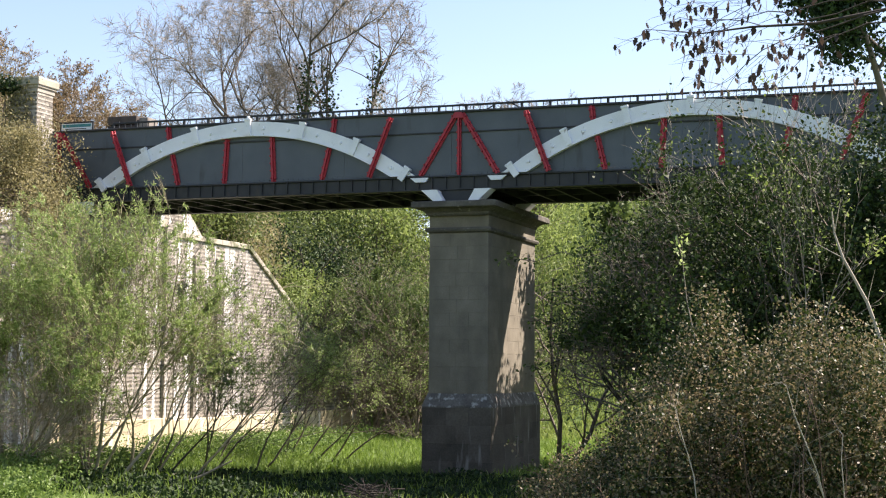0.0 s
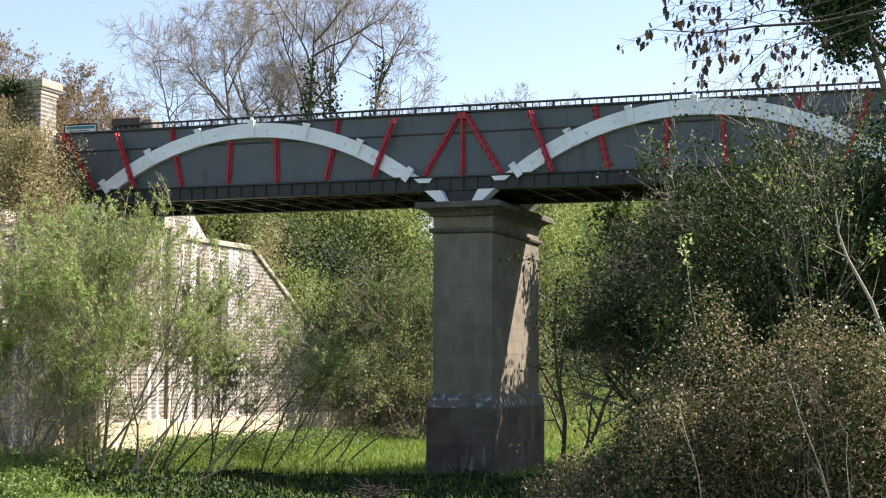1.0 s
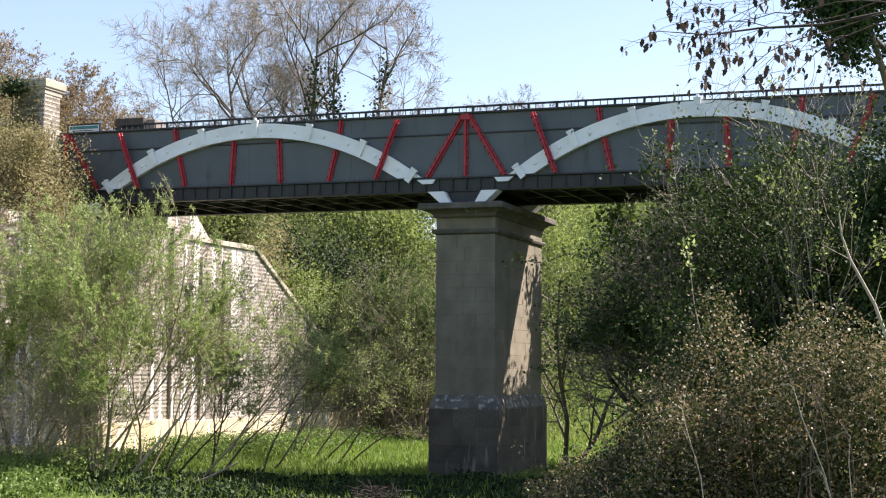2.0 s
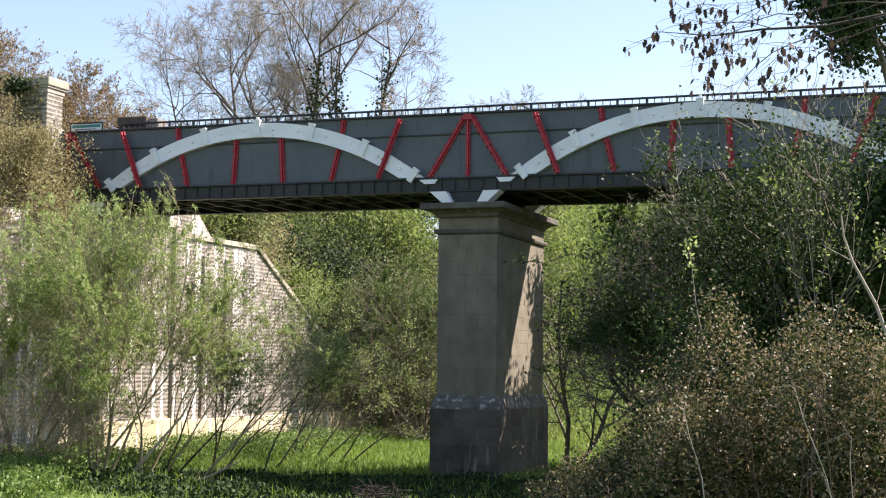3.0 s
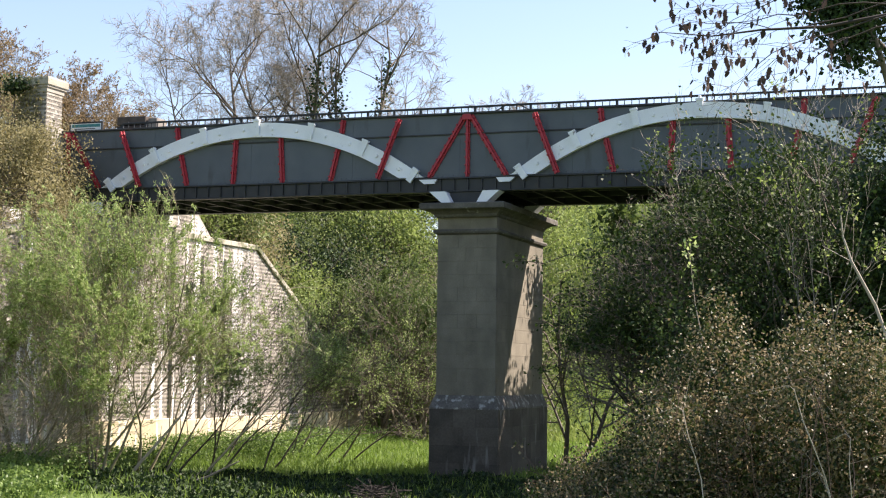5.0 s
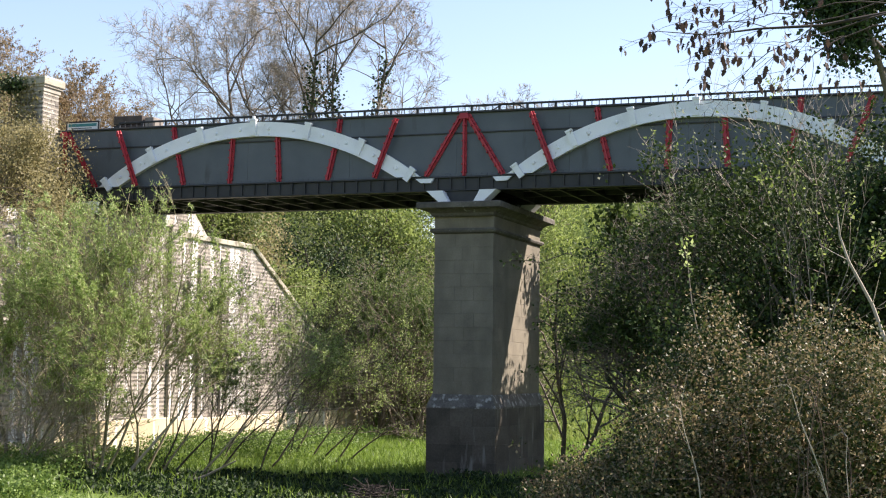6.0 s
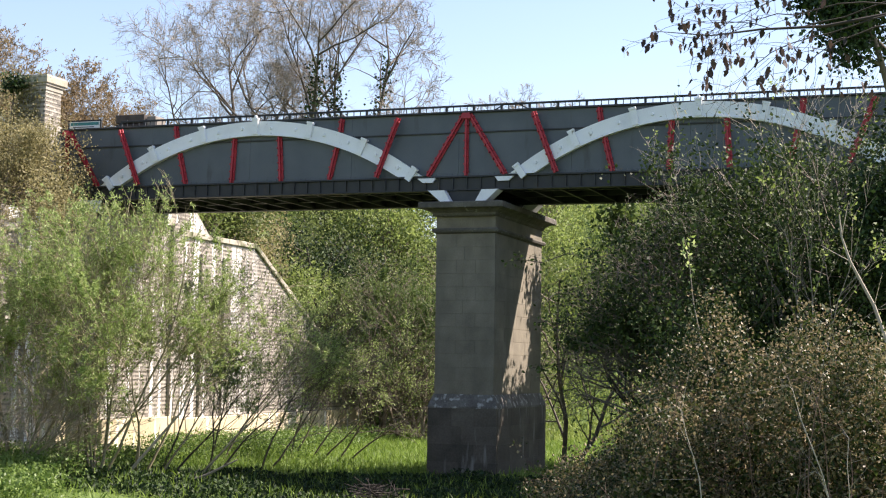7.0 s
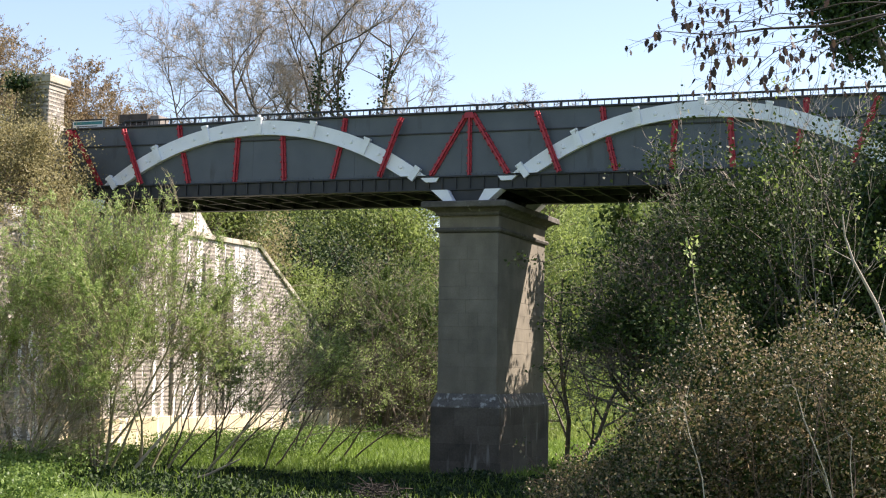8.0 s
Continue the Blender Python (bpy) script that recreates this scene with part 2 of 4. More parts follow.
def dome(x, y, z, r, h, n=6):
    """A bolt head that stands out towards -y."""
    V = [(x + r * math.cos(a), y, z + r * math.sin(a)) for a in [2 * math.pi * i / n for i in range(n)]]
    V += [(x + r * .7 * math.cos(a), y - h, z + r * .7 * math.sin(a)) for a in [2 * math.pi * i / n for i in range(n)]]
    F = [(i, (i + 1) % n, (i + 1) % n + n, i + n) for i in range(n)] + [tuple(range(n, 2 * n))]
    return V, F


def tubes(segs, n=4):
    """Tapered tubes, one a row: start, end, two radii."""
    S = np.asarray(segs, dtype=float)
    a, b, r0, r1 = S[:, 0:3], S[:, 3:6], S[:, 6], S[:, 7]
    d = b - a
    d /= np.linalg.norm(d, axis=1, keepdims=True) + 1e-9
    h = np.where(np.abs(d[:, 2:3]) > 0.9, np.array([[1., 0, 0]]), np.array([[0, 0, 1.]]))
    u = np.cross(d, h)
    u /= np.linalg.norm(u, axis=1, keepdims=True) + 1e-9
    v = np.cross(d, u)
    ang = 2 * np.pi * np.arange(n) / n
    ring = np.cos(ang)[None, :, None] * u[:, None] + np.sin(ang)[None, :, None] * v[:, None]
    V = np.concatenate([a[:, None] + ring * r0[:, None, None], b[:, None] + ring * r1[:, None, None]], axis=1)
    i = np.arange(n)
    quad = np.stack([i, (i + 1) % n, (i + 1) % n + n, i + n], axis=1)
    F = (np.arange(len(S)) * 2 * n)[:, None, None] + quad[None]
    return V.reshape(-1, 3), F.reshape(-1, 4)


def unit(v):
    return v / (np.linalg.norm(v, axis=-1, keepdims=True) + 1e-9)


def leaves(rng, P, size, aspect=0.5, axis=None, loose=1.0, vary=0.4, fold=0.15, flat=0.0):
    """Pointed, slightly cupped leaves at the points P; axis: the way in which they grow."""
    P = np.asarray(P, dtype=float)
    n = len(P)
    d = rng.normal(size=(n, 3)) * loose
    if axis is not None:
        d = d + axis
    d = unit(d)
    s = unit(np.cross(d, rng.normal(size=(n, 3)) + np.array([0, 0, flat])))
    up = np.cross(d, s)
    L = (size * (1 - vary + 2 * vary * rng.random(n)))[:, None]
    W = L * aspect * 0.5
    V = np.stack([P, P + d * L * .45 + s * W + up * L * fold, P + d * L, P + d * L * .45 - s * W + up * L * fold], axis=1)
    F = np.arange(4 * n).reshape(n, 4)
    return V.reshape(-1, 3), F


def grow(rng, p, d, L, r, level, opts, segs, tips):
    """One limb and, along it, its own limbs. tips gets the points where leaves sit, with the limb's direction."""
    k = opts["bends"][level]
    p, d = np.array(p, dtype=float), unit(np.array(d, dtype=float))
    last = level == len(opts["bends"]) - 1
    pts = [p]
    r1 = r
    for i in range(k):
        d = unit(d + rng.normal(size=3) * opts["wobble"] + np.array([0, 0, opts["lift"][level]]))
        e = p + d * L / k
        r0, r1 = r1, r * (1 - (1 - opts["taper"]) * (i + 1) / k)
        segs.append((*p, *e, r0, r1))
        p = e
        pts.append(p)
        if last or level >= opts.get("leaf_from", 9):
            tips.append((*p, *d))
    if last:
        return
    n = opts["kids"][level]
    for j in range(n):
        f = opts["start"] + (1 - opts["start"]) * (j + rng.random() * .9) / n
        x = min(f * k, k - 1e-3)
        i = int(x)
        q = pts[i] + (pts[i + 1] - pts[i]) * (x - i)
        side = unit(np.cross(d, rng.normal(size=3)))
        a = radians(opts["spread"] * (0.7 + 0.6 * rng.random()))
        axis = unit(pts[i + 1] - pts[i])
        nd = axis * math.cos(a) + side * math.sin(a)
        grow(rng, q, nd, L * opts["ratio"] * (0.75 + 0.5 * rng.random()) * (1.1 - 0.45 * f), max(r * (1 - .6 * f) * opts["thin"], opts["rmin"]), level + 1, opts, segs, tips)


def leaf_points(rng, tips, n, jitter, clump=.75):
    """Picks more tips in some parts of the crown than in others, so that it falls into masses and gaps."""
    T = np.asarray(tips)
    a, b = rng.normal(size=(2, 3, 3)) * 1.5, rng.random((2, 3)) * 6
    w = np.exp(clump * (np.sin(T[:, :3] @ a[0] + b[0]).sum(1) + .6 * np.sin(T[:, :3] @ (a[1] * 2) + b[1]).sum(1)))
    i = rng.choice(len(T), n, p=w / w.sum())
    return T[i, :3] + rng.normal(size=(n, 3)) * jitter, T[i, 3:]


def smooth01(v):
    v = min(1.0, max(0.0, v))
    return v * v * (3 - 2 * v)


# ---- ground ----
WALL_X = -13.24


def ground_z(x, y):
    z = 0.12 * math.sin(x * .35 + 1) * math.cos(y * .27) + 0.25 * smooth01((-4 - x) / 8) * smooth01((26 - y) / 10) * smooth01((y + 14) / 8)
    z += 1.7 * smooth01((-36 - y) / 5) + 0.35 * math.exp(-((y + 8.5) / 2.6) ** 2) * smooth01((-1 - x) / 5)
    w = smooth01((-13 - x) / 4)
    hill = smooth01((y - (30 - 9 * w)) / (22 - 8 * w)) * (9.5 if x < -4 else 9.5 - 7.0 * smooth01((x + 4) / 14))
    z += hill + 10 * smooth01((y - 60) / 200) + 7.5 * smooth01((y - 40) / 24) * smooth01((x + 17) / 4) * (1 - .55 * smooth01((x + 5) / 7))
    if x < WALL_X - 1.6:
        top = 8.6 if y > -1 else 8.6 - 3.2 * smooth01((-1 - y) / 6)
        top = top if y < 12 else max(0, top - 5.2 * (y - 12) / 8.6)
        if y > 20.6:
            top = max(0.0, 3.2 - (y - 20.6) * .4)
        if y < -7:
            top = max(0.0, top - (-7 - y) * .8)
        top += 3.0 * smooth01((-17.5 - x) / 4) * smooth01((y - 5) / 5) * smooth01((24 - y) / 5)
        z = max(z, top)
    return z


def build_ground():
    xs = sorted({*np.round(np.linspace(-44, 34, 66), 2).tolist(), WALL_X - 1.5, WALL_X - 1.7, *(s * v for s in (-1, 1) for v in (60, 90, 140, 250, 500, 1000, 2500))})
    ys = sorted({*np.round(np.linspace(-46, 66, 94), 2).tolist(), *(s * v for s in (-1, 1) for v in (80, 110, 150, 250, 500, 1000, 2500))})
    V = [(x, y, ground_z(x, y) + (0.06 * noise.noise((x * .9, y * .9, 0)) if abs(x) < 50 and abs(y) < 60 else 0)) for y in ys for x in xs]
    w = len(xs)
    F = [(j * w + i, j * w + i + 1, (j + 1) * w + i + 1, (j + 1) * w + i) for j in range(len(ys) - 1) for i in range(w - 1)]
    return solid("ground", (V, F), M_GRASS, "uneven grassy river meadow rising to a wooded bank", kind="structure", smooth=True)


build_ground()

# ---- the bridge ----
ZT, ZF, ZB = 11.26, 9.26, 8.81      # girder top, foot of the web, underside
MID, R_ARCH, BAND = 7.12, 9.35, 0.42  # arch centre from the pier, radius, depth of the band
Z_CROWN = 11.22
DECK = 4.31
X_END = {-1: -14.5, 1: 28.6}


def arch_z(u, drop=0.0):
    r = R_ARCH - drop
    return Z_CROWN - R_ARCH + math.sqrt(max(0, r * r - u * u))


def bar(x0, z0, x1, z1, parent, w=0.17, out=0.0):
    """A T-shaped stiffener with bolts down both flanges."""
    a, b = Vector((x0, 0, z0)), Vector((x1, 0, z1))
    d = (b - a).normalized()
    s = Vector((d.z, 0, -d.x))
    L = (b - a).length

    def slab(h, y0, y1):
        c = [a + s * h, a - s * h, b - s * h, b + s * h]
        V = [(v.x, y, v.z) for y in (y0, y1) for v in c]
        return V, [(0, 1, 2, 3), (7, 6, 5, 4), (0, 4, 5, 1), (1, 5, 6, 2), (2, 6, 7, 3), (3, 7, 4, 0)]
    ob = part("stiffener", join([slab(w / 2, -.045 - out, -.002 - out), slab(.024, -.13 - out, -.045 - out)]), M_RED, parent)
    bolts = []
    n = max(2, int(L / .23))
    for i in range(n):
        p = a + d * (L * (i + .5) / n)
        for k in (-1, 1):
            q = p + s * k * w * .44
            bolts.append(dome(q.x, -.045 - out, q.z, .036, .06, 5))
    part("bolt_row", join(bolts), M_RED, ob, kind="stuff")
    return ob


def band(c, parent):
    """The white arch ring, segment by segment, with collars over the joints and bolt heads."""
    step = radians(11.9)
    ang = [step * i for i in range(-3, 4)]
    a_end = math.asin(5.9 / R_ARCH)
    cuts = [-a_end] + ang + [a_end]

    def pt(a, r):
        return c + r * math.sin(a), Z_CROWN - R_ARCH + r * math.cos(a)
    for a0, a1 in zip(cuts, cuts[1:]):
        n = 6
        out = [pt(a0 + (a1 - a0) * i / n, R_ARCH) for i in range(n + 1)] + [pt(a1 - (a1 - a0) * i / n, R_ARCH - BAND) for i in range(n + 1)]
        out = [(x, max(z, ZF + .02)) for x, z in out]
        lip = [pt(a0 + (a1 - a0) * i / n, R_ARCH - BAND + .0) for i in range(n + 1)] + [pt(a1 - (a1 - a0) * i / n, R_ARCH - BAND - .05) for i in range(n + 1)]
        lip = [(x, max(z, ZF + .01)) for x, z in lip]
        ob = part("arch_segment", prism(out[::-1], -.14, -.002), M_WHITE, parent)
        part("flange", prism(lip[::-1], -.19, -.002), M_WHITE, ob)
        if a1 - a0 > step * .8:
            for f in (.28, .74):
                px, pz = pt(a0 + (a1 - a0) * f, R_ARCH - BAND * .52)
                part("bolt", dome(px, -.14, pz, .06, .045, 8), M_WHITE, ob)
    for i, a in enumerate(ang):
        low = .05 if i in (0, 6) else -.01
        w = .10 / R_ARCH
        out = [pt(a - w, R_ARCH + .07), pt(a + w, R_ARCH + .07), pt(a + w, R_ARCH - BAND + low), pt(a - w, R_ARCH - BAND + low)]
        ob = part("collar", prism(out[::-1], -.225, -.142), M_WHITE, parent)
        cap = [pt(a - w * 1.1, R_ARCH + .10), pt(a + w * 1.1, R_ARCH + .10), pt(a + w * 1.1, R_ARCH + .035), pt(a - w * 1.1, R_ARCH + .035)]
        part("cap", prism(cap[::-1], -.25, -.10), M_WHITE, ob)
        if i == 3:
            x, z = pt(a, R_ARCH + .1)
            part("finial", cbox(x - .04, x + .04, -.2, -.1, z, z + .09, .012), M_WHITE, ob)


def girder(y, front):
    """One edge girder over its whole length; y is its outer face."""
    sgn = 1 if front else -1
    g = thing("bridge_girder", (0, y, ZB), "grey riveted plate girder with white arch rings and red stiffeners" if front else "dark grey riveted plate girder on the shaded side of the deck", "girder", group="bridge girders")
    x0, x1 = X_END[-1], X_END[1]
    ya, yb = sorted((y, y + sgn * .03))
    x = x0
    while x < x1 - .1:
        e = min(x + 3.56, x1)
        part("web_plate", cbox(x + .002, e - .002, ya, yb, ZF, ZT - .06, .003), M_WEB, g)
        x = e
    y0, y1 = sorted((y - sgn * .10, y + sgn * .22))
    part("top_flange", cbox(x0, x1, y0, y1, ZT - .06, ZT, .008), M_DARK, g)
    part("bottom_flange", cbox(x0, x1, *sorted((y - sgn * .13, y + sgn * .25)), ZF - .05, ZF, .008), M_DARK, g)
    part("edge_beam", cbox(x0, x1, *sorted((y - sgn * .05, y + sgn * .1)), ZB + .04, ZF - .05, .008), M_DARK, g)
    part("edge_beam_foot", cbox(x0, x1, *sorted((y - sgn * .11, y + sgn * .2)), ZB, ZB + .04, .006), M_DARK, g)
    if not front:
        return g
    # joint angle halfway up, its cast shade put into a dark colour, and the riveted angle at the foot
    part("joint_angle", cbox(x0, x1, y - .05, y - .001, 10.58, 10.62, .004), M_DARK, g)
    part("foot_angle", cbox(x0, x1, y - .03, y - .001, ZF + .003, ZF + .10, .004), M_WEB, g)
    part("rivets", join([dome(x0 + .1 + i * .17, y - .03, ZF + .055, .022, .02, 5) for i in range(int((x1 - x0) / .17))]), M_WEB, g, kind="stuff")
    x = x0 + .3
    while x < x1:
        part("edge_stiffener", cbox(x - .012, x + .012, y - .11, y - .052, ZB + .045, ZF - .055, 0), M_DARK, g)
        x += .445
    for c in (-MID, MID, 3 * MID):
        band(c, g)
        for s in (-1, 1):
            bar(c + s * 4.95, ZT - .15, c + s * 4.23, ZF + .01, g, out=.20)
            for top, foot in ((2.97, 2.56), (.80, .88)):
                zt = ZT - .07
                if top < 1:
                    zt = arch_z(.8, BAND + .05) - .01
                    bar(c + s * top, zt, c + s * foot, ZF + .01, g)
                else:
                    bar(c + s * top, zt, c + s * 2.92, arch_z(2.92) + .02, g)
                    bar(c + s * 2.80, arch_z(2.8, BAND + .05) - .02, c + s * foot, ZF + .01, g)
    for p in (-2 * MID, 0, 2 * MID):
        bar(p, ZT - .07, p, ZF + .01, g, .13)
        for s in (-1, 1):
            if p + s * 1.25 > x0:
                bar(p + s * .09, ZT - .10, p + s * 1.25, ZF + .01, g)
        part("apex_plate", prism([(p - .16, ZT - .24), (p + .16, ZT - .24), (p + .11, ZT - .065), (p - .11, ZT - .065)][::1], y - .15, y - .13), M_RED, g)
    return g


near_girder = girder(0.0, True)
far_girder = girder(DECK, False)

deck = thing("bridge_deck", (0, 0, ZB), "dark steel deck with closely spaced cross beams beneath", "bridge deck")
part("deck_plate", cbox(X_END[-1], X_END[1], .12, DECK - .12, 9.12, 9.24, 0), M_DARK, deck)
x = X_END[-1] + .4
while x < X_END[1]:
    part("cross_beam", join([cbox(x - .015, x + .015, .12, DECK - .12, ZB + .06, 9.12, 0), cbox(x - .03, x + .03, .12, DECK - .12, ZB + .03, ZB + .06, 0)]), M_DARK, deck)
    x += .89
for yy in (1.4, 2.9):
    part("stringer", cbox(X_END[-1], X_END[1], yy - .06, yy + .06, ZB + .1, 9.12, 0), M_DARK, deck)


def railing(y, x0, x1, label):
    r = thing("handrail", (x0, y, ZT), label, "railing", group="bridge railings")
    part("top_rail", cbox(x0, x1, y - .035, y + .035, ZT + .155, ZT + .215, .008), M_BLACK, r)
    part("bottom_rail", cbox(x0, x1, y - .02, y + .02, ZT, ZT + .03, .004), M_BLACK, r)
    n = int((x1 - x0) / .222)
    for i in range(n + 1):
        x = x0 + i * .222
        w = .035 if i % 4 == 0 else .012
        part("post" if i % 4 == 0 else "baluster", cbox(x - w, x + w, y - w, y + w, ZT + .03, ZT + .155, 0), M_BLACK, r)
    for x, s in ((x0 - .02, -1), (1.0, -1), (1.75, 1)):
        m = Matrix.Translation((x, y, ZT + .10)) @ Matrix.Rotation(radians(s * 28), 4, "Y")
        part("brace", moved(cbox(-.28, .28, -.015, .015, -.018, .018, 0), m), M_BLACK, r)


railing(.10, -12.25, 28.0, "black steel handrail with square balusters along the girder")
railing(DECK - .1, -12.25, 28.0, "black steel handrail on the far edge of the deck")


# ---- pier ----
def ashlar(parent, x0, x1, y0, y1, z0, z1, course, mat, seed, name="stone_block"):
    """Coursed blocks on all four faces of a core."""
    rng = random.Random(seed)
    n = max(1, round((z1 - z0) / course))
    h, j, t = (z1 - z0) / n, .0016, .14
    part("core", cbox(x0 + .02, x1 - .02, y0 + .02, y1 - .02, z0, z1, 0), M_CORE, parent)
    for k in range(n):
        za, zb = z0 + k * h + j, z0 + (k + 1) * h - j
        for face in range(4):
            a, b = (x0, x1) if face < 2 else (y0 + t, y1 - t)
            m = max(1, round((b - a) / .95))
            w = (b - a) / m
            cuts = [a] + [a + w * (i + (.28 if k % 2 else -.05) + rng.uniform(-.08, .08)) for i in range(1, m)] + [b]
            if face < 2 and m == 2 and k % 2:
                cuts = [a, a + w * .7, a + w * 1.35, b]
            for c0, c1 in zip(cuts, cuts[1:]):
                o = rng.uniform(0, .008)
                if face == 0:
                    g = cbox(c0 + j, c1 - j, y0 - o, y0 + t, za, zb, .003)
                elif face == 1:
                    g = cbox(c0 + j, c1 - j, y1 - t, y1 + o, za, zb, .003)
                elif face == 2:
                    g = cbox(x1 - t, x1 + o, c0 + j, c1 - j, za, zb, .003)
                else:
                    g = cbox(x0 - o, x0 + t, c0 + j, c1 - j, za, zb, .003)
                part(name, g, mat, parent)


def ring_course(x0, x1, y0, y1, profile):
    """A moulding round a rectangle; profile: projection and height."""
    V, F = [], []
    for o, z in profile:
        V += [(x0 - o, y0 - o, z), (x1 + o, y0 - o, z), (x1 + o, y1 + o, z), (x0 - o, y1 + o, z)]
    for k in range(len(profile) - 1):
        for i in range(4):
            F.append((4 * k + i, 4 * k + (i + 1) % 4, 4 * k + 4 + (i + 1) % 4, 4 * k + 4 + i))
    F += [(3, 2, 1, 0), tuple(4 * (len(profile) - 1) + i for i in range(4))]
    return V, F


PW, PD = 0.945, 5.14


def pier(px):
    p = thing("bridge_pier", (px, 0, -.4), "tall buff stone pier with moulded cap and stained plinth", "bridge pier")
    x0, x1 = px - PW, px + PW
    pl = part("plinth", cbox(x0 - .13, x1 + .13, -.13, PD + .13, -.6, .05, 0), M_PLINTH, p)
    ashlar(pl, x0 - .15, x1 + .15, -.15, PD + .15, .05, 2.2, .54, M_PLINTH, 3)
    part("weathering", ring_course(x0, x1, 0, PD, [(.15, 2.2), (.155, 2.24), (.02, 2.62)]), M_LICHEN, p, "lichen-whitened sloping ledge")
    sh = part("shaft", cbox(x0 + .03, x1 - .03, .03, PD - .03, 2.6, 8.0, 0), M_CORE, p)
    ashlar(sh, x0, x1, 0, PD, 2.62, 7.50, .41, M_STONE, 5)
    part("string_course", ring_course(x0, x1, 0, PD, [(.0, 7.50), (.09, 7.54), (.12, 7.60), (.09, 7.655), (0.0, 7.67)]), M_CAP, p)
    part("neck", ring_course(x0, x1, 0, PD, [(0, 7.67), (.005, 8.02)]), M_STONE, p)
    part("cap_moulding", ring_course(x0, x1, -.12, PD, [(.02, 8.02), (.06, 8.06), (.08, 8.12), (.2, 8.2), (.3, 8.24)]), M_CAP, p)
    part("cap_slab", ring_course(x0, x1, -.2, PD, [(.38, 8.24), (.40, 8.26), (.40, 8.40), (.37, 8.43), (.1, 8.45)]), M_CAP, p, "dark weathered cap slab")
    for yy, f in ((0.0, 1), (DECK, -1)):
        part("bearing_block", cbox(px - .55, px + .55, *sorted((yy - f * .05, yy + f * .5)), 8.45, ZB, .01), M_DARK, p)
        for s in (-1, 1):
            out = [(px + s * .40, 8.45), (px + s * .72, 8.45), (px + s * 1.12, 8.80), (px + s * .60, 8.80)]
            out = out if s < 0 else out[::-1]
            part("shoe", prism(out, *sorted((yy - f * .35, yy + f * .18))), M_WHITE, p, "white painted iron shoe under the arch end")
            web = [(px + s * 1.05, ZF - .19), (px + s * 1.38, ZF - .19), (px + s * 1.55, ZF - .055), (px + s * .95, ZF - .055)]
            part("shoe_lug", prism(web if s < 0 else web[::-1], *sorted((yy - f * .15, yy - f * .055))), M_WHITE, p)


pier(0.0)
pier(2 * MID)


# ---- abutment ----
def brickwork(parent, u0, u1, z0, top, put, seed, name="brickwork"):
    """English bond: stretcher and header courses. put(u, z, d) gives a corner; top(u) the wall's height."""
    rng = random.Random(seed)
    light, dark = [[], []], [[], []]
    z, k = z0, 0
    while z < max(top(u0), top((u0 + u1) / 2), top(u1)):
        L = .225 if k % 2 == 0 else .1125
        u = u0 - (0 if k % 2 == 0 else .056)
        while u < u1:
            a, b = max(u + .004, u0), min(u + L - .004, u1)
            if b - a > .03 and z + .07 < min(top(a), top(b)):
                V, F = dark if k % 2 else light
                if rng.random() < .06:
                    V, F = light if k % 2 else dark
                o = len(V)
                d = rng.uniform(0, .006) - (.012 if k % 2 else 0)
                za, zb = z + .005, z + .07
                V += [put(a, za, -.03), put(b, za, -.03), put(b, zb, -.03), put(a, zb, -.03), put(a, za, .016 + d), put(b, za, .016 + d), put(b, zb, .016 + d), put(a, zb, .016 + d)]
                F += [(o + 4, o + 5, o + 6, o + 7), (o, o + 1, o + 5, o + 4), (o + 2, o + 3, o + 7, o + 6), (o + 1, o + 2, o + 6, o + 5), (o + 3, o, o + 4, o + 7)]
            u += L
        z += .075
        k += 1
    part(name, (np.array(light[0]), light[1]), M_BRICK, parent, kind="stuff")
    if dark[0]:
        part("header_courses", (np.array(dark[0]), dark[1]), M_BRICKD, parent, kind="stuff")


def sheet_yz(outline, x0, x1):
    n = len(outline)
    V = [(x0, y, z) for y, z in outline] + [(x1, y, z) for y, z in outline]
    F = [tuple(range(n)), tuple(range(2 * n - 1, n - 1, -1))] + [(i, i + n, (i + 1) % n + n, (i + 1) % n) for i in range(n)]
    return V, F


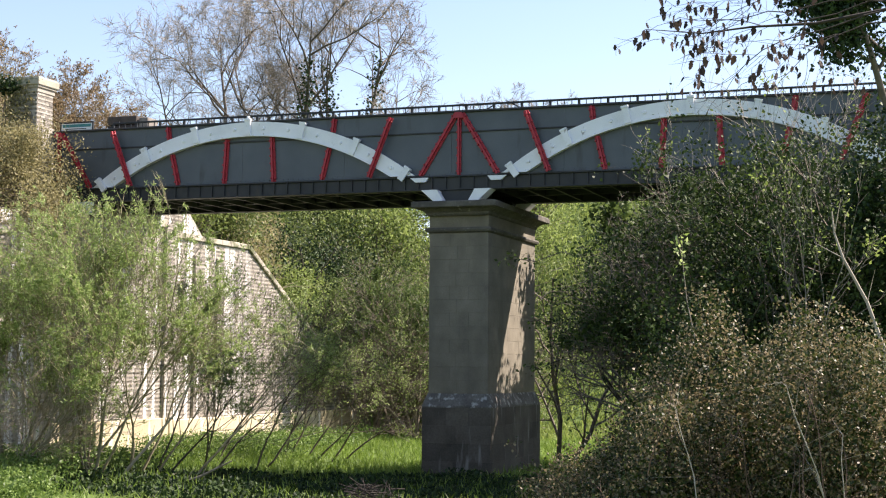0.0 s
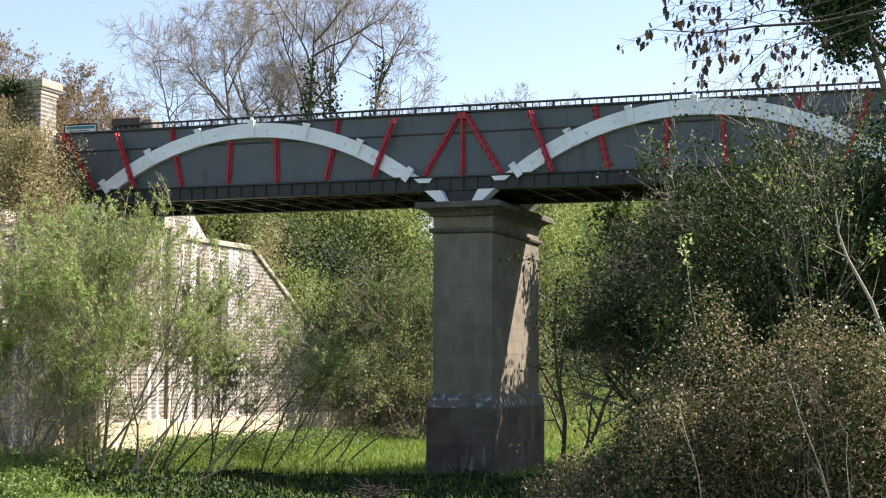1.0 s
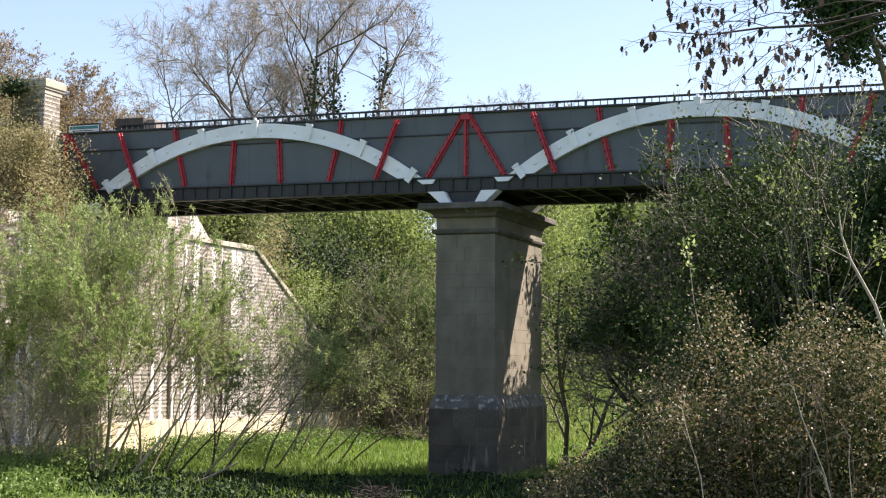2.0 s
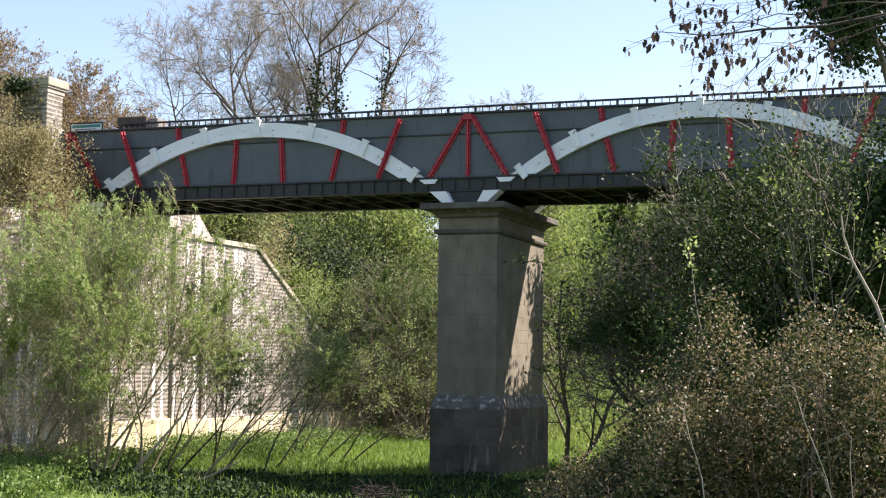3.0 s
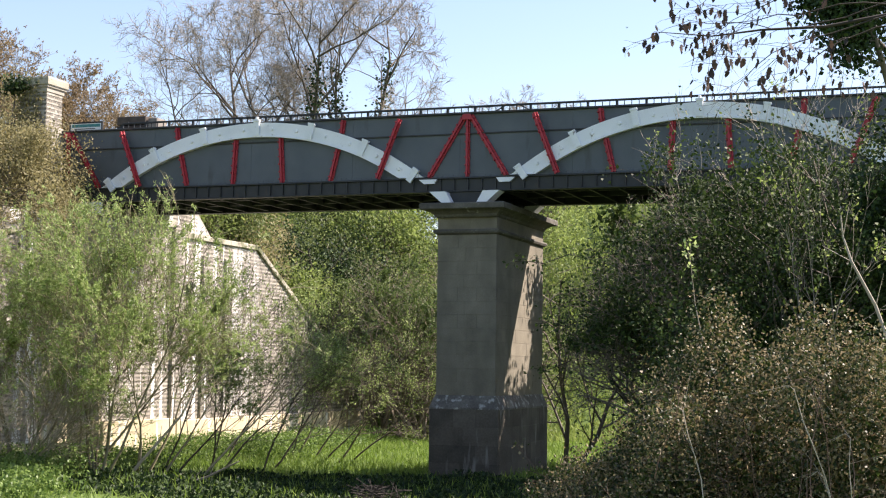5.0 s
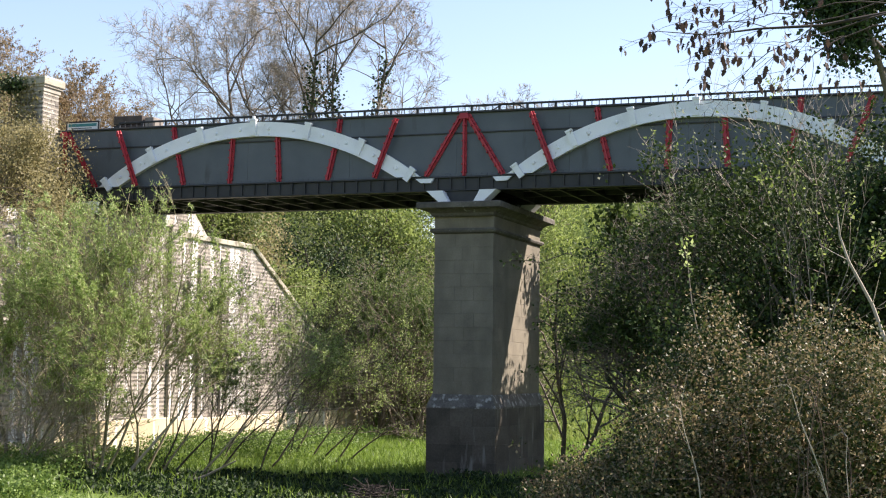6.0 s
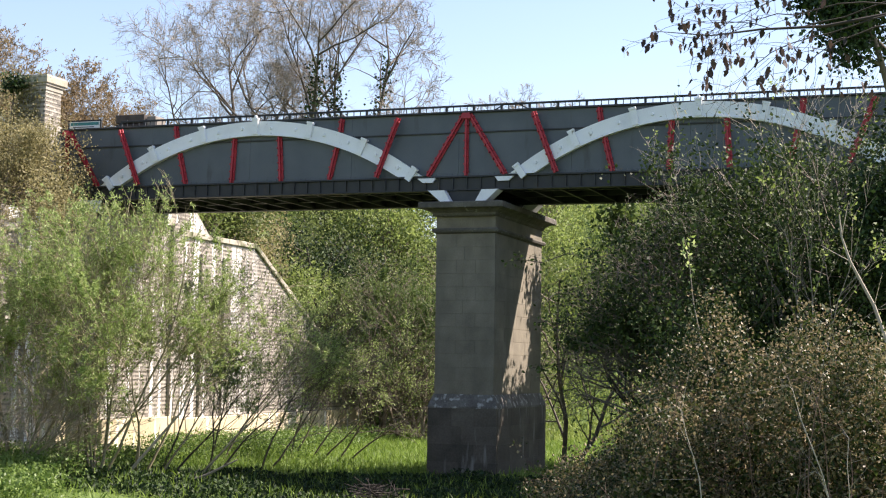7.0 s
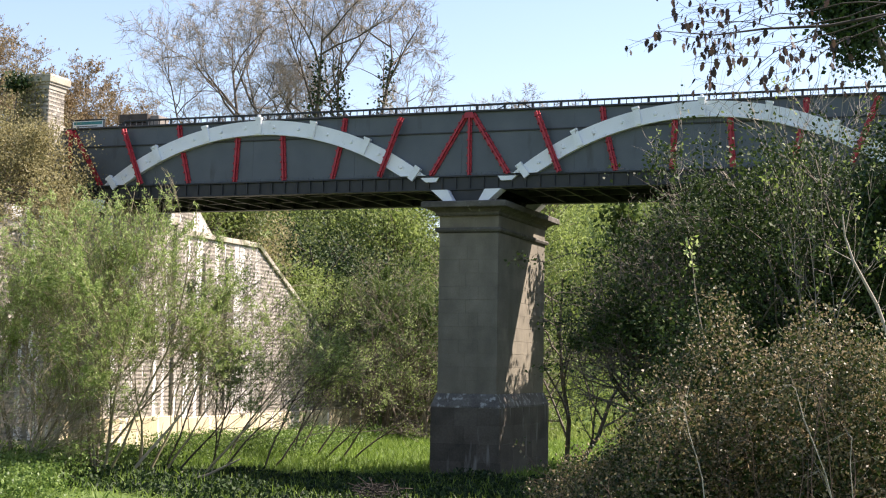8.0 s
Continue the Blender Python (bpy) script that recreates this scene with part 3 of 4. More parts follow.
def abutment():
    w = thing("abutment", (WALL_X, 2, 0), "pale brick bridge abutment with lime streaks and a stone footing", "abutment", kind="structure")
    # seat under the girders
    part("footing", cbox(WALL_X - 1.4, WALL_X + .22, .7, 5.55, -.4, 1.5, .03), M_CONC, w)
    part("wall", cbox(WALL_X - 1.2, WALL_X, .9, 5.3, 1.5, 8.45, 0), M_MORTAR, w)
    brickwork(w, .9, 5.3, 1.5, lambda u: 8.4, lambda u, z, d: (WALL_X + d, u, z), 1)
    part("bearing_shelf", cbox(WALL_X - .9, WALL_X + .12, .1, 5.4, 8.45, 8.75, .02), M_COPING, w)
    part("shelf_wall", cbox(WALL_X - 1.4, WALL_X - .5, .14, DECK - .14, 8.75, 9.1, 0), M_MORTAR, w)
    for yy, f in ((0.0, 1), (DECK, -1)):
        x = -2 * MID
        part("shoe", prism([(x + .60, 8.80), (x + 1.12, 8.80), (x + .95, 8.76), (x + .72, 8.755)][::-1], *sorted((yy - f * .2, yy + f * .18))), M_WHITE, w, "white painted iron shoe")
        part("shoe_lug", prism([(x + 1.05, 8.35), (x + 1.30, 8.42), (x + 1.42, 8.80), (x + 1.13, 8.80)][::-1], *sorted((yy - f * .3, yy - f * .02))), M_WHITE, w)
    # corner pilasters
    for y0 in (5.3,):
        part("pilaster", cbox(WALL_X - .8, WALL_X + .12, y0, y0 + .72, 1.5, 8.6, .01), M_MORTAR, w)
        brickwork(w, y0, y0 + .72, 1.5, lambda u: 8.6, lambda u, z, d: (WALL_X + .12 + d, u, z), 2, "pilaster_bricks")
    return w


def wing_far():
    w = thing("wing_wall", (WALL_X, 12, 0), "long pale brick wing wall stepping down under a sloped coping", "wing wall", kind="structure")

    def top(u):
        if u < 8.3:
            return 8.15
        return 8.15 if u < 12.1 else max(.4, 8.15 - (u - 12.1) * .523)
    out = [(6.02, -.4), (23.5, -.4), (23.5, top(23.5)), (12.1, 8.15), (6.02, 8.15)]
    part("wall", sheet_yz(out, WALL_X - .55, WALL_X), M_MORTAR, w)
    brickwork(w, 6.02, 23.4, 1.3, top, lambda u, z, d: (WALL_X + d, u, z), 4)
    part("footing", cbox(WALL_X - .3, WALL_X + .25, 5.56, 23.6, -.5, 1.42, .03), M_CONC, w)
    for y0 in (7.55, 9.35):
        part("buttress", cbox(WALL_X - .1, WALL_X + .10, y0, y0 + .5, 1.4, 7.6, .015), M_MORTAR, w)
        brickwork(w, y0, y0 + .5, 1.42, lambda u: 7.6, lambda u, z, d: (WALL_X + .10 + d, u, z), 6, "buttress_bricks")
    # coping stones, level and then down the slope
    rng = random.Random(8)
    y = 5.95
    while y < 12.05:
        part("coping_stone", cbox(WALL_X - .62, WALL_X + .11, y + .006, min(y + .75, 12.1), 8.15, 8.15 + .2 + rng.uniform(0, .02), .02), M_COPING, w)
        y += .75
    a = math.atan(.523)
    m = Matrix.Translation((0, 12.1, 8.15)) @ Matrix.Rotation(-a, 4, "X")
    s = 0
    while s < 12.2:
        part("coping_stone", moved(cbox(WALL_X - .62, WALL_X + .11, s + .006, s + .78, 0, .2 + rng.uniform(0, .02), .02), m), M_COPING, w)
        s += .78
    # the parapet wall behind, higher up
    out = [(5.0, 8.2), (9.9, 8.2), (8.4, 9.35), (5.0, 9.35)]
    part("parapet", sheet_yz(out, WALL_X - 1.1, WALL_X - .7), M_MORTAR, w)
    brickwork(w, 5.0, 9.6, 8.36, lambda u: 9.3 if u < 8.4 else 9.3 - (u - 8.4) * .8, lambda u, z, d: (WALL_X - .7 + d, u, z), 9, "parapet_bricks")


def wing_near():
    w = thing("wing_wall", (WALL_X, -6, 0), "pale brick wing wall half hidden by creeper and willow", "wing wall", kind="structure")

    def top(u):
        return 7.75 + (u + 3.2) * .30
    out = [(-11, -.4), (-3.2, -.4), (-3.2, 7.75), (-11, top(-11))]
    part("wall", sheet_yz(out, WALL_X - .6, WALL_X), M_MORTAR, w)
    brickwork(w, -9.5, -3.2, .8, top, lambda u, z, d: (WALL_X + d, u, z), 12)
    m = Matrix.Translation((0, -3.2, 7.75)) @ Matrix.Rotation(math.atan(.30), 4, "X")
    for i in range(10):
        part("coping_stone", moved(cbox(WALL_X - .68, WALL_X + .1, -.78 * (i + 1), -.78 * i - .01, 0, .2, .02), m), M_COPING, w)
    # recess between the wing wall and the abutment
    part("return_wall", cbox(WALL_X - 1.9, WALL_X - 1.2, -3.25, .95, -.4, 8.4, 0), M_MORTAR, w)
    brickwork(w, -3.2, .9, 1.3, lambda u: 8.4, lambda u, z, d: (WALL_X - 1.2 + d, u, z), 13, "return_bricks")
    part("return_footing", cbox(WALL_X - 1.3, WALL_X - .9, -3.2, .72, -.5, 1.45, .03), M_CONC, w)


def parapet_pillar():
    p = thing("parapet_pillar", (-15, -.4, 8), "square pale brick pillar with a stone cap at the bridge end", "pillar")
    x0, x1, y0, y1 = -15.65, -14.62, -.85, .05
    part("body", cbox(x0, x1, y0, y1, 7.0, 12.65, 0), M_MORTAR, p)
    brickwork(p, y0, y1, 7.0, lambda u: 12.6, lambda u, z, d: (x1 + d, u, z), 21, "side_bricks")
    brickwork(p, x0, x1, 7.0, lambda u: 12.6, lambda u, z, d: (u, y0 - d, z), 22, "front_bricks")
    part("corbel", ring_course(x0, x1, y0, y1, [(.0, 12.45), (.05, 12.5), (.05, 12.62), (.1, 12.65), (.1, 12.72)]), M_BRICK, p)
    part("cap", ring_course(x0, x1, y0, y1, [(.14, 12.72), (.15, 12.74), (.15, 12.93), (.1, 13.0), (-.1, 13.04)]), M_COPING, p)
    part("lower_parapet", cbox(-15.2, -14.55, -.6, .1, 8.5, 11.35, .02), M_MORTAR, p)


abutment()
wing_far()
wing_near()
parapet_pillar()

# ---- things on the bridge ----
s = thing("notice_board", (-13.77, .3, 9.24), "black framed notice board with teal heading at the bridge end", "sign")
part("panel", cbox(-14.37, -13.17, .25, .29, 11.0, 11.55, .004), M_SIGN, s)
part("heading", cbox(-14.32, -13.22, .243, .247, 11.42, 11.52, 0), M_TEAL, s)
part("picture", cbox(-14.25, -13.5, .243, .247, 11.1, 11.3, 0), M_TEAL, s)
part("writing", cbox(-14.22, -13.4, .243, .247, 11.35, 11.375, 0), M_BLACK, s)
for g in (cbox(-14.42, -13.12, .235, .3, 11.55, 11.60, .006), cbox(-14.42, -14.37, .235, .3, 10.95, 11.55, .006), cbox(-13.17, -13.12, .235, .3, 10.95, 11.55, .006)):
    part("frame", g, M_BLACK, s)
for xx in (-14.3, -13.25):
    part("leg", cbox(xx - .04, xx + .04, .3, .38, 9.24, 11.5, .006), M_BLACK, s)

c = thing("timber_stack", (-13.4, 3.2, 9.24), "stack of dark weathered timbers standing on the deck", "timber stack")
for k in range(9):
    part("timber", cbox(-14.1, -12.95, 2.7, 3.7, 9.24 + k * .33, 9.24 + k * .33 + .30, .015), M_TIMBER, c)
part("box", cbox(-12.9, -12.55, 2.8, 3.5, 9.24, 12.12, .02), M_PLANK, c)


# ---- vegetation ----
def plant(name, at, segs, sides, wood, label, category, group="", wood_name="stem_tangle", least=0.0):
    segs = np.asarray(segs)
    segs = segs[segs[:, 6] >= least]
    t = thing(name, at, label, category, group)
    part(wood_name, tubes(segs, sides), wood, t)
    return t


BARE = dict(bends=[6, 5, 5, 4, 2], kids=[8, 8, 8, 9], wobble=.14, lift=[.04, .08, .06, .02, -.02], taper=.12, spread=45, ratio=.54, thin=.56, rmin=.0135, start=.28)


def bare_tree(seed, x, y, z, h, r, lean=(0, 0), ivy=0.0, stems=1):
    rng = np.random.default_rng(seed)
    segs, tips = [], []
    top, z = z + h, ground_z(x, y) - .2
    h = (top - z) * 1.0
    for k in range(stems):
        d = np.array([lean[0] + (rng.normal() * .25 if stems > 1 else 0), lean[1], 1.0])
        grow(rng, (x, y, z), d, h * (.72 if stems == 1 else .62), r * .8, 0, BARE, segs, tips)
    S = np.array(segs)
    t = plant("bare_tree", (x, y, z), S[S[:, 6] > .024], 5, M_BARK, "tall leafless tree with fine spreading twigs on the bank", "tree", "bare trees", "trunk")
    part("crown", tubes(S[S[:, 6] <= .024], 3), M_BARETWIG, t, "fine pale brown twigs")
    if ivy:
        n = int(1900 * ivy)
        T = S[(S[:, 6] > r * .3) & (S[:, 2] < 20.5) & (S[:, 5] > 14)]
        k = rng.integers(0, len(T), n)
        f = rng.random((n, 1))
        P = T[k, :3] * (1 - f) + T[k, 3:6] * f + rng.normal(size=(n, 3)) * .3
        part("ivy", leaves(rng, P, .17, .8), M_IVY, t, "dark ivy round the trunk")
    return t


for spec in ((1, -27.0, 36.2, 9.2, 21, .30, (-.02, 0), 0, 1), (2, -25.2, 37.1, 9.2, 20.5, .26, (.03, 0), .0, 1), (3, -22.3, 38.2, 9.2, 21, .32, (-.02, 0), 1.0, 1),
             (4, -20.9, 38.8, 9.2, 20, .26, (.06, 0), 1.0, 1), (5, -19.0, 39.1, 9.2, 21, .30, (.12, 0), 1.0, 1), (6, -16.2, 40.6, 8.0, 16.6, .18, (.28, 0), 0, 1)):
    bare_tree(*spec)

WILLOW = dict(bends=[7, 6, 5, 6], kids=[8, 6, 4], wobble=.09, lift=[.0, .02, .03, .03], taper=.22, spread=30, ratio=.66, thin=.45, rmin=.008, start=.28)
CROWN = dict(bends=[4, 4, 3, 3], kids=[8, 7, 5], wobble=.16, lift=[.04, .05, .04, .03], taper=.35, spread=48, ratio=.6, thin=.6, rmin=.012, start=.12, leaf_from=2)


def leafy(name, seed, x, y, z, h, r, n, size, leaf, wood, label, category, opts=CROWN, stems=4, jitter=.25, aspect=.5, group="", splay=.35, lean=(0, 0), axis_pull=.6, drop=0.0, inner=0, least=0.0, tuft=1, clump=.75, flat=0.0, keep=None, floor=0.0):
    rng = np.random.default_rng(seed)
    segs, tips = [], []
    for k in range(stems):
        a = 2 * math.pi * (k + rng.random() * .6) / stems
        s = splay * (.4 + .8 * rng.random())
        grow(rng, (x + .2 * math.cos(a), y + .2 * math.sin(a), z), (math.cos(a) * s + lean[0], math.sin(a) * s + lean[1], 1), h * .62 * (.75 + .4 * rng.random()), r, 0, opts, segs, tips)
    if keep:
        # nothing grows past the crown's outline
        segs, tips = [q for q in segs if keep(*q[3:6])], [q for q in tips if keep(*q[:3]) and q[2] > floor]
    t = plant(name, (x, y, z), segs, 3, wood, label, category, group, "trunk" if category == "tree" else "stem_tangle", least)
    P, D = leaf_points(rng, tips, n, jitter, clump)
    if tuft > 1:
        P, D = np.repeat(P, tuft, axis=0) + rng.normal(size=(n * tuft, 3)) * size * .22, np.repeat(D, tuft, axis=0)
    V, F = leaves(rng, P, size, aspect, D * axis_pull + np.array([0, 0, -drop]), flat=flat)
    if inner:
        Q, _ = leaf_points(rng, tips, inner, jitter)
        Q = np.array((x, y, z)) + (Q - (x, y, z)) * rng.uniform(.3, .78, (inner, 1))
        V2, F2 = leaves(rng, Q, size * 1.45, .8)
        V, F = np.concatenate([V, V2]), np.concatenate([F, F2 + len(V)])
    part("crown" if category == "tree" else "foliage", (V, F), leaf, t)
    return t


# wooded bank behind the bridge
rng0 = np.random.default_rng(77)
for i in range(15):
    fx = i / 14
    row = .4 * (i % 2)
    x = -33 + 23 * fx + rng0.normal() * .8
    y = 36 + 9 * row + rng0.normal() * 1.5 - 6 * (fx < .35)
    leafy("bank_tree", 100 + i, x, y, ground_z(x, y) - .1, (5.5 if x < -14 else 10.5 if x < -1 else 6.0) + rng0.random() * (1.2 if x < -14 else 3), .14, 5000, .20, M_WOOD if i % 3 else M_HEDGE, M_TWIG,
          "budding tree in fresh spring leaf on the wooded bank", "tree", jitter=.5, group="bank trees", least=.022, stems=4, splay=.5)
for i, (x, y, h) in enumerate(((-15.9, 21.9, 10.6), (-15.0, 25.6, 9.0))):
    leafy("evergreen", 140 + i, x, y, ground_z(x, y), h, .14, 17000, .16, M_IVY, M_BARK, "dark evergreen tree on the bank behind the wall", "tree", jitter=.4, group="evergreens", least=.022, stems=4, splay=.22)
for i, (x, y, h, n) in enumerate(((-12.4, 24.5, 9.5, 15000), (-9.8, 25.5, 11.0, 17000), (-8.2, 27, 11.0, 15000), (-10.8, 30, 12.0, 15000), (-14.6, 26.5, 11, 14000))):
    leafy("sallow", 150 + i, x, y, ground_z(x, y), h, .10, int(n * .55), .115, M_WOOD if i % 3 else M_HEDGE, M_TWIG, "many-stemmed sallow with small green leaves in the meadow", "tree", jitter=.3, group="sallows", least=.0115, stems=6, splay=.55)
for i, (x, y, h, n) in enumerate(((-11.6, 22.0, 8.6, 4600), (-10.0, 21.4, 8.2, 4600), (-8.8, 20.5, 7.8, 3600))):
    leafy("sallow", 360 + i, x, y, ground_z(x, y), h, .09, n, .15, M_SALLOW, M_TWIG, "dark feathery sallow with upright leafy wands", "tree", WILLOW, jitter=.06, aspect=.3, group="sallows", stems=7, splay=.5, axis_pull=1.4, tuft=4)
# far hedge behind the pier, and the sunlit hillside field past it
for i in range(3):
    x, y = -13.6 + i * 1.1, 45 + 2 * math.sin(i * 2.1)
    leafy("hedge_tree", 170 + i, x, y, ground_z(x, y), 9.5 + 1.0 * math.sin(i * 1.7), .13, 6500, .19, M_HEDGE, M_TWIG, "sunlit bright green tree in a far hedge", "tree", jitter=.5, group="hedge trees", least=.022, stems=5, splay=.4)
rng = np.random.default_rng(61)
n = 95000
G = np.stack([rng.uniform(-17, 14, n), rng.uniform(24, 72, n)], axis=1)
G = G[G[:, 0] > -12.6 - (G[:, 1] - 24) * .1]
P = np.column_stack([G, [ground_z(a, b) - .03 for a, b in G]])
tagged(solid("hillside_grass", leaves(rng, P, .42, .16, np.array([0, 0, 1.2]), .9), M_FIELD, "sunlit rough grass on the hillside field", "grass"), kind="stuff")

for i, (x, y) in enumerate(((-14.5, 36), (-12, 34), (-10.4, 37), (-16.5, 33))):
    leafy("bank_tree", 340 + i, x, y, ground_z(x, y) - .1, (9.0, 12.5, 12.5, 6.5)[i], .15, 8500, .18, M_HEDGE if i % 2 else M_WOOD, M_TWIG, "budding tree in fresh spring leaf on the wooded bank", "tree", jitter=.5, group="bank trees", least=.022, stems=5, splay=.45)

# bushes on the fill behind the wing wall, and a tree past the pier
for i, (x, y, h, n) in enumerate(((-15.0, 10.6, 3.2, 6000), (-15.2, 13.0, 3.4, 7000), (-15.4, 15.4, 4.2, 8000), (-15.4, 18, 4.6, 8000), (-17.4, 13, 5.6, 9000), (-17.6, 17, 6.8, 9000), (-17.5, 9.5, 3.6, 6000), (-15.0, 20.5, 4.6, 7000), (-19.5, 20, 7.5, 9000), (-20.6, 30.5, 7.0, 9000), (-18.2, 29.6, 7.0, 9000), (-16.4, 28.5, 8.0, 9000))):
    leafy("bank_bush", 310 + i, x, y, ground_z(x, y) - .1, h, .06, n, .14, (M_HEDGE, M_WOOD, M_OLIVE if i < 6 else M_WOOD)[i % 3], M_TWIG, "leafy spring bush growing over the wing wall's coping", "shrub", jitter=.3, group="bank bushes", least=0.0145, stems=6, splay=.7)
# Four trees added behind the girder, crowns cut to shade the lower pier.
for i, (x, y, h, n) in enumerate(((7.7, 5.6, 13.4, 20000), (7.6, 6.9, 13.6, 22000), (7.8, 8.5, 13.6, 24000), (8.0, 9.9, 13.2, 22000))):
    leafy("elder", 330 + i, x, y, ground_z(x, y), h, .12, n, .22, M_SALLOW, M_BARK, "hidden elder tree added to shade the lower pier", "tree", dict(CROWN, ratio=.34, start=.55), jitter=.3, group="elders", least=0.016, stems=8, splay=.14, aspect=.8, clump=.1,
          keep=lambda a, b, c: c < 10.7 + .6 * (9.8 - b) + .9 * (a - 7.7) and c < 12.4)
leafy("elder", 335, 0.9, 9.2, ground_z(.9, 9.2), 10.4, .11, 1500, .15, M_SALLOW, M_BARK, "slender elder with crooked dark limbs past the pier", "tree", stems=2, jitter=.2, group="elders", least=.016, splay=.3, lean=(.3, 0))

# brown budding scrub on the embankment, above the wing wall
for i, (x, y, h, n) in enumerate(((-25.2, 15, 7.6, 4200), (-23.6, 15.5, 6.9, 4000), (-27.4, 13, 7.6, 4200), (-29.8, 12, 8.0, 3600), (-22.2, 14.5, 5.4, 3000))):
    leafy("scrub", 190 + i, x, y, ground_z(x, y), h, .07, n, .11, M_BROWN, M_TWIG, "brown twiggy scrub just coming into bud on the embankment", "shrub", dict(WILLOW, rmin=.012, bends=[5, 4, 3, 3], kids=[7, 6, 4]), jitter=.09, aspect=.4, group="embankment scrub", stems=6, splay=.55, tuft=5, clump=.3)

# creeper over the near wing wall and the pillar's foot
rngc = np.random.default_rng(5)
for i, (x, y, h, n) in enumerate(((-14.4, -3.0, 5.0, 9000), (-15.6, -1.4, 5.2, 9000), (-16.2, -4.2, 6.2, 9000), (-15.0, -1.7, 3.4, 7000), (-17.5, -2, 6.5, 8000))):
    leafy("creeper", 210 + i, x, y, max(ground_z(x, y), 5.6), h, .06, int(n * 1.7), .08, M_OLIVE, M_TWIG, "tangled olive brown creeper hanging over the brick wall", "creeper", jitter=.22, group="wall creepers", least=.0125, stems=7, splay=.9, drop=.3)
P = rngc.normal(size=(1300, 3)) * (.28, .22, .14) + (-15.7, -.85, 12.72)
t = thing("ivy_tuft", (-15.7, -.8, 12.9), "dark ivy growing over the pillar's stone cap", "ivy")
part("foliage", leaves(rngc, P, .10, .8), M_IVY, t)
Q = np.column_stack([rngc.uniform(-15.75, -14.75, 2600), rngc.normal(-.95, .09, 2600), rngc.uniform(9.0, 12.75, 2600)])
Q = Q[rngc.random(2600) < 1.15 - .8 * (Q[:, 0] + 15.75)]
part("hanging_ivy", leaves(rngc, Q, .10, .7), M_OLIVE, t, "olive ivy trailing down the pillar")
part("stem", tubes([(-15.7, -.95, 9, -15.72, -1.0, 11, .03, .025), (-15.72, -1.0, 11, -15.8, -.98, 12.8, .025, .01)], 4), M_BARK, t)

# willows before the wall
for i, (x, y, h, n, lean, stems) in enumerate(((-7.1, -8.8, 9.2, 5600, (.06, 0), 6), (-8.0, -8.2, 9.2, 3800, (.10, 0), 4), (-6.6, -7.6, 6.4, 1300, (.3, 0), 2), (-9.8, -8.6, 8.4, 2000, (.2, 0), 4), (-11.4, -9.4, 7.6, 1500, (.3, 0), 4), (-9.0, -9.6, 4.6, 900, (.5, 0), 3),
                                              (-10.6, -6.0, 8.4, 1000, (.15, 0), 2), (-7.2, -5.6, 6.2, 900, (.5, .1), 1), (-5.6, -6.4, 5.2, 360, (.5, 0), 1))):
    leafy("willow", 230 + i, x, y, ground_z(x, y), h, .05, n, .095, M_WILLOW, M_WITHY, "slender many-stemmed willow with narrow pale green leaves", "tree", WILLOW, stems=stems, jitter=.03, aspect=.24, group="willows", splay=.5, lean=lean, axis_pull=1.2, tuft=6, keep=lambda a, b, c: c < 8.6 - .9 * max(0, a + 5.6))
for i, (x, y, h) in enumerate(((-10.4, -9.6, 4.2), (-9.4, -10.2, 3.8), (-8.6, -9.4, 3.6), (-10.0, -8.0, 4.4))):
    leafy("osier", 380 + i, x, y, ground_z(x, y), h, .025, 260, .085, M_WILLOW, M_BLEACHED, "low osier bush of pale brown wands, nearly leafless", "shrub", dict(WILLOW, start=.12, kids=[7, 4, 3]), stems=4, jitter=.03, aspect=.25, group="osiers", splay=.9, lean=(.2, 0), axis_pull=1.5, tuft=3)
for i, (x, y, h, n, lean) in enumerate(((-8.5, 6.0, 6.2, 1800, (.45, 0)), (-7.5, 6.0, 6.2, 1800, (.75, 0)), (-6.5, 6.0, 6.6, 2200, (1.1, 0)), (-9.6, 2.5, 7.6, 4200, (.45, 0)), (-8.6, .5, 7.2, 4200, (.55, 0)), (-7.4, 1.5, 7.0, 3600, (.5, 0)), (-8.9, -2.0, 7.0, 3600, (.5, 0)))):
    leafy("willow_sapling", 240 + i, x, y, ground_z(x, y), h, .045, n, .10, M_WILLOW, M_BARK, "leaning young willow with thin crooked stems", "tree", WILLOW, stems=2, jitter=.07, aspect=.28, group="willow saplings", splay=.25, lean=lean)

# dark hawthorn thicket beside the pier
CLEAR = dict(CROWN, start=.58)


def hedge_top(x, y, z):
    return z < min(8.5 + .25 * max(0, x - 10.5), 6.7 + (x - 6.7) * 1.1) + .45 * math.sin(x * 4.1 + y * 2.3) and x > 5.4



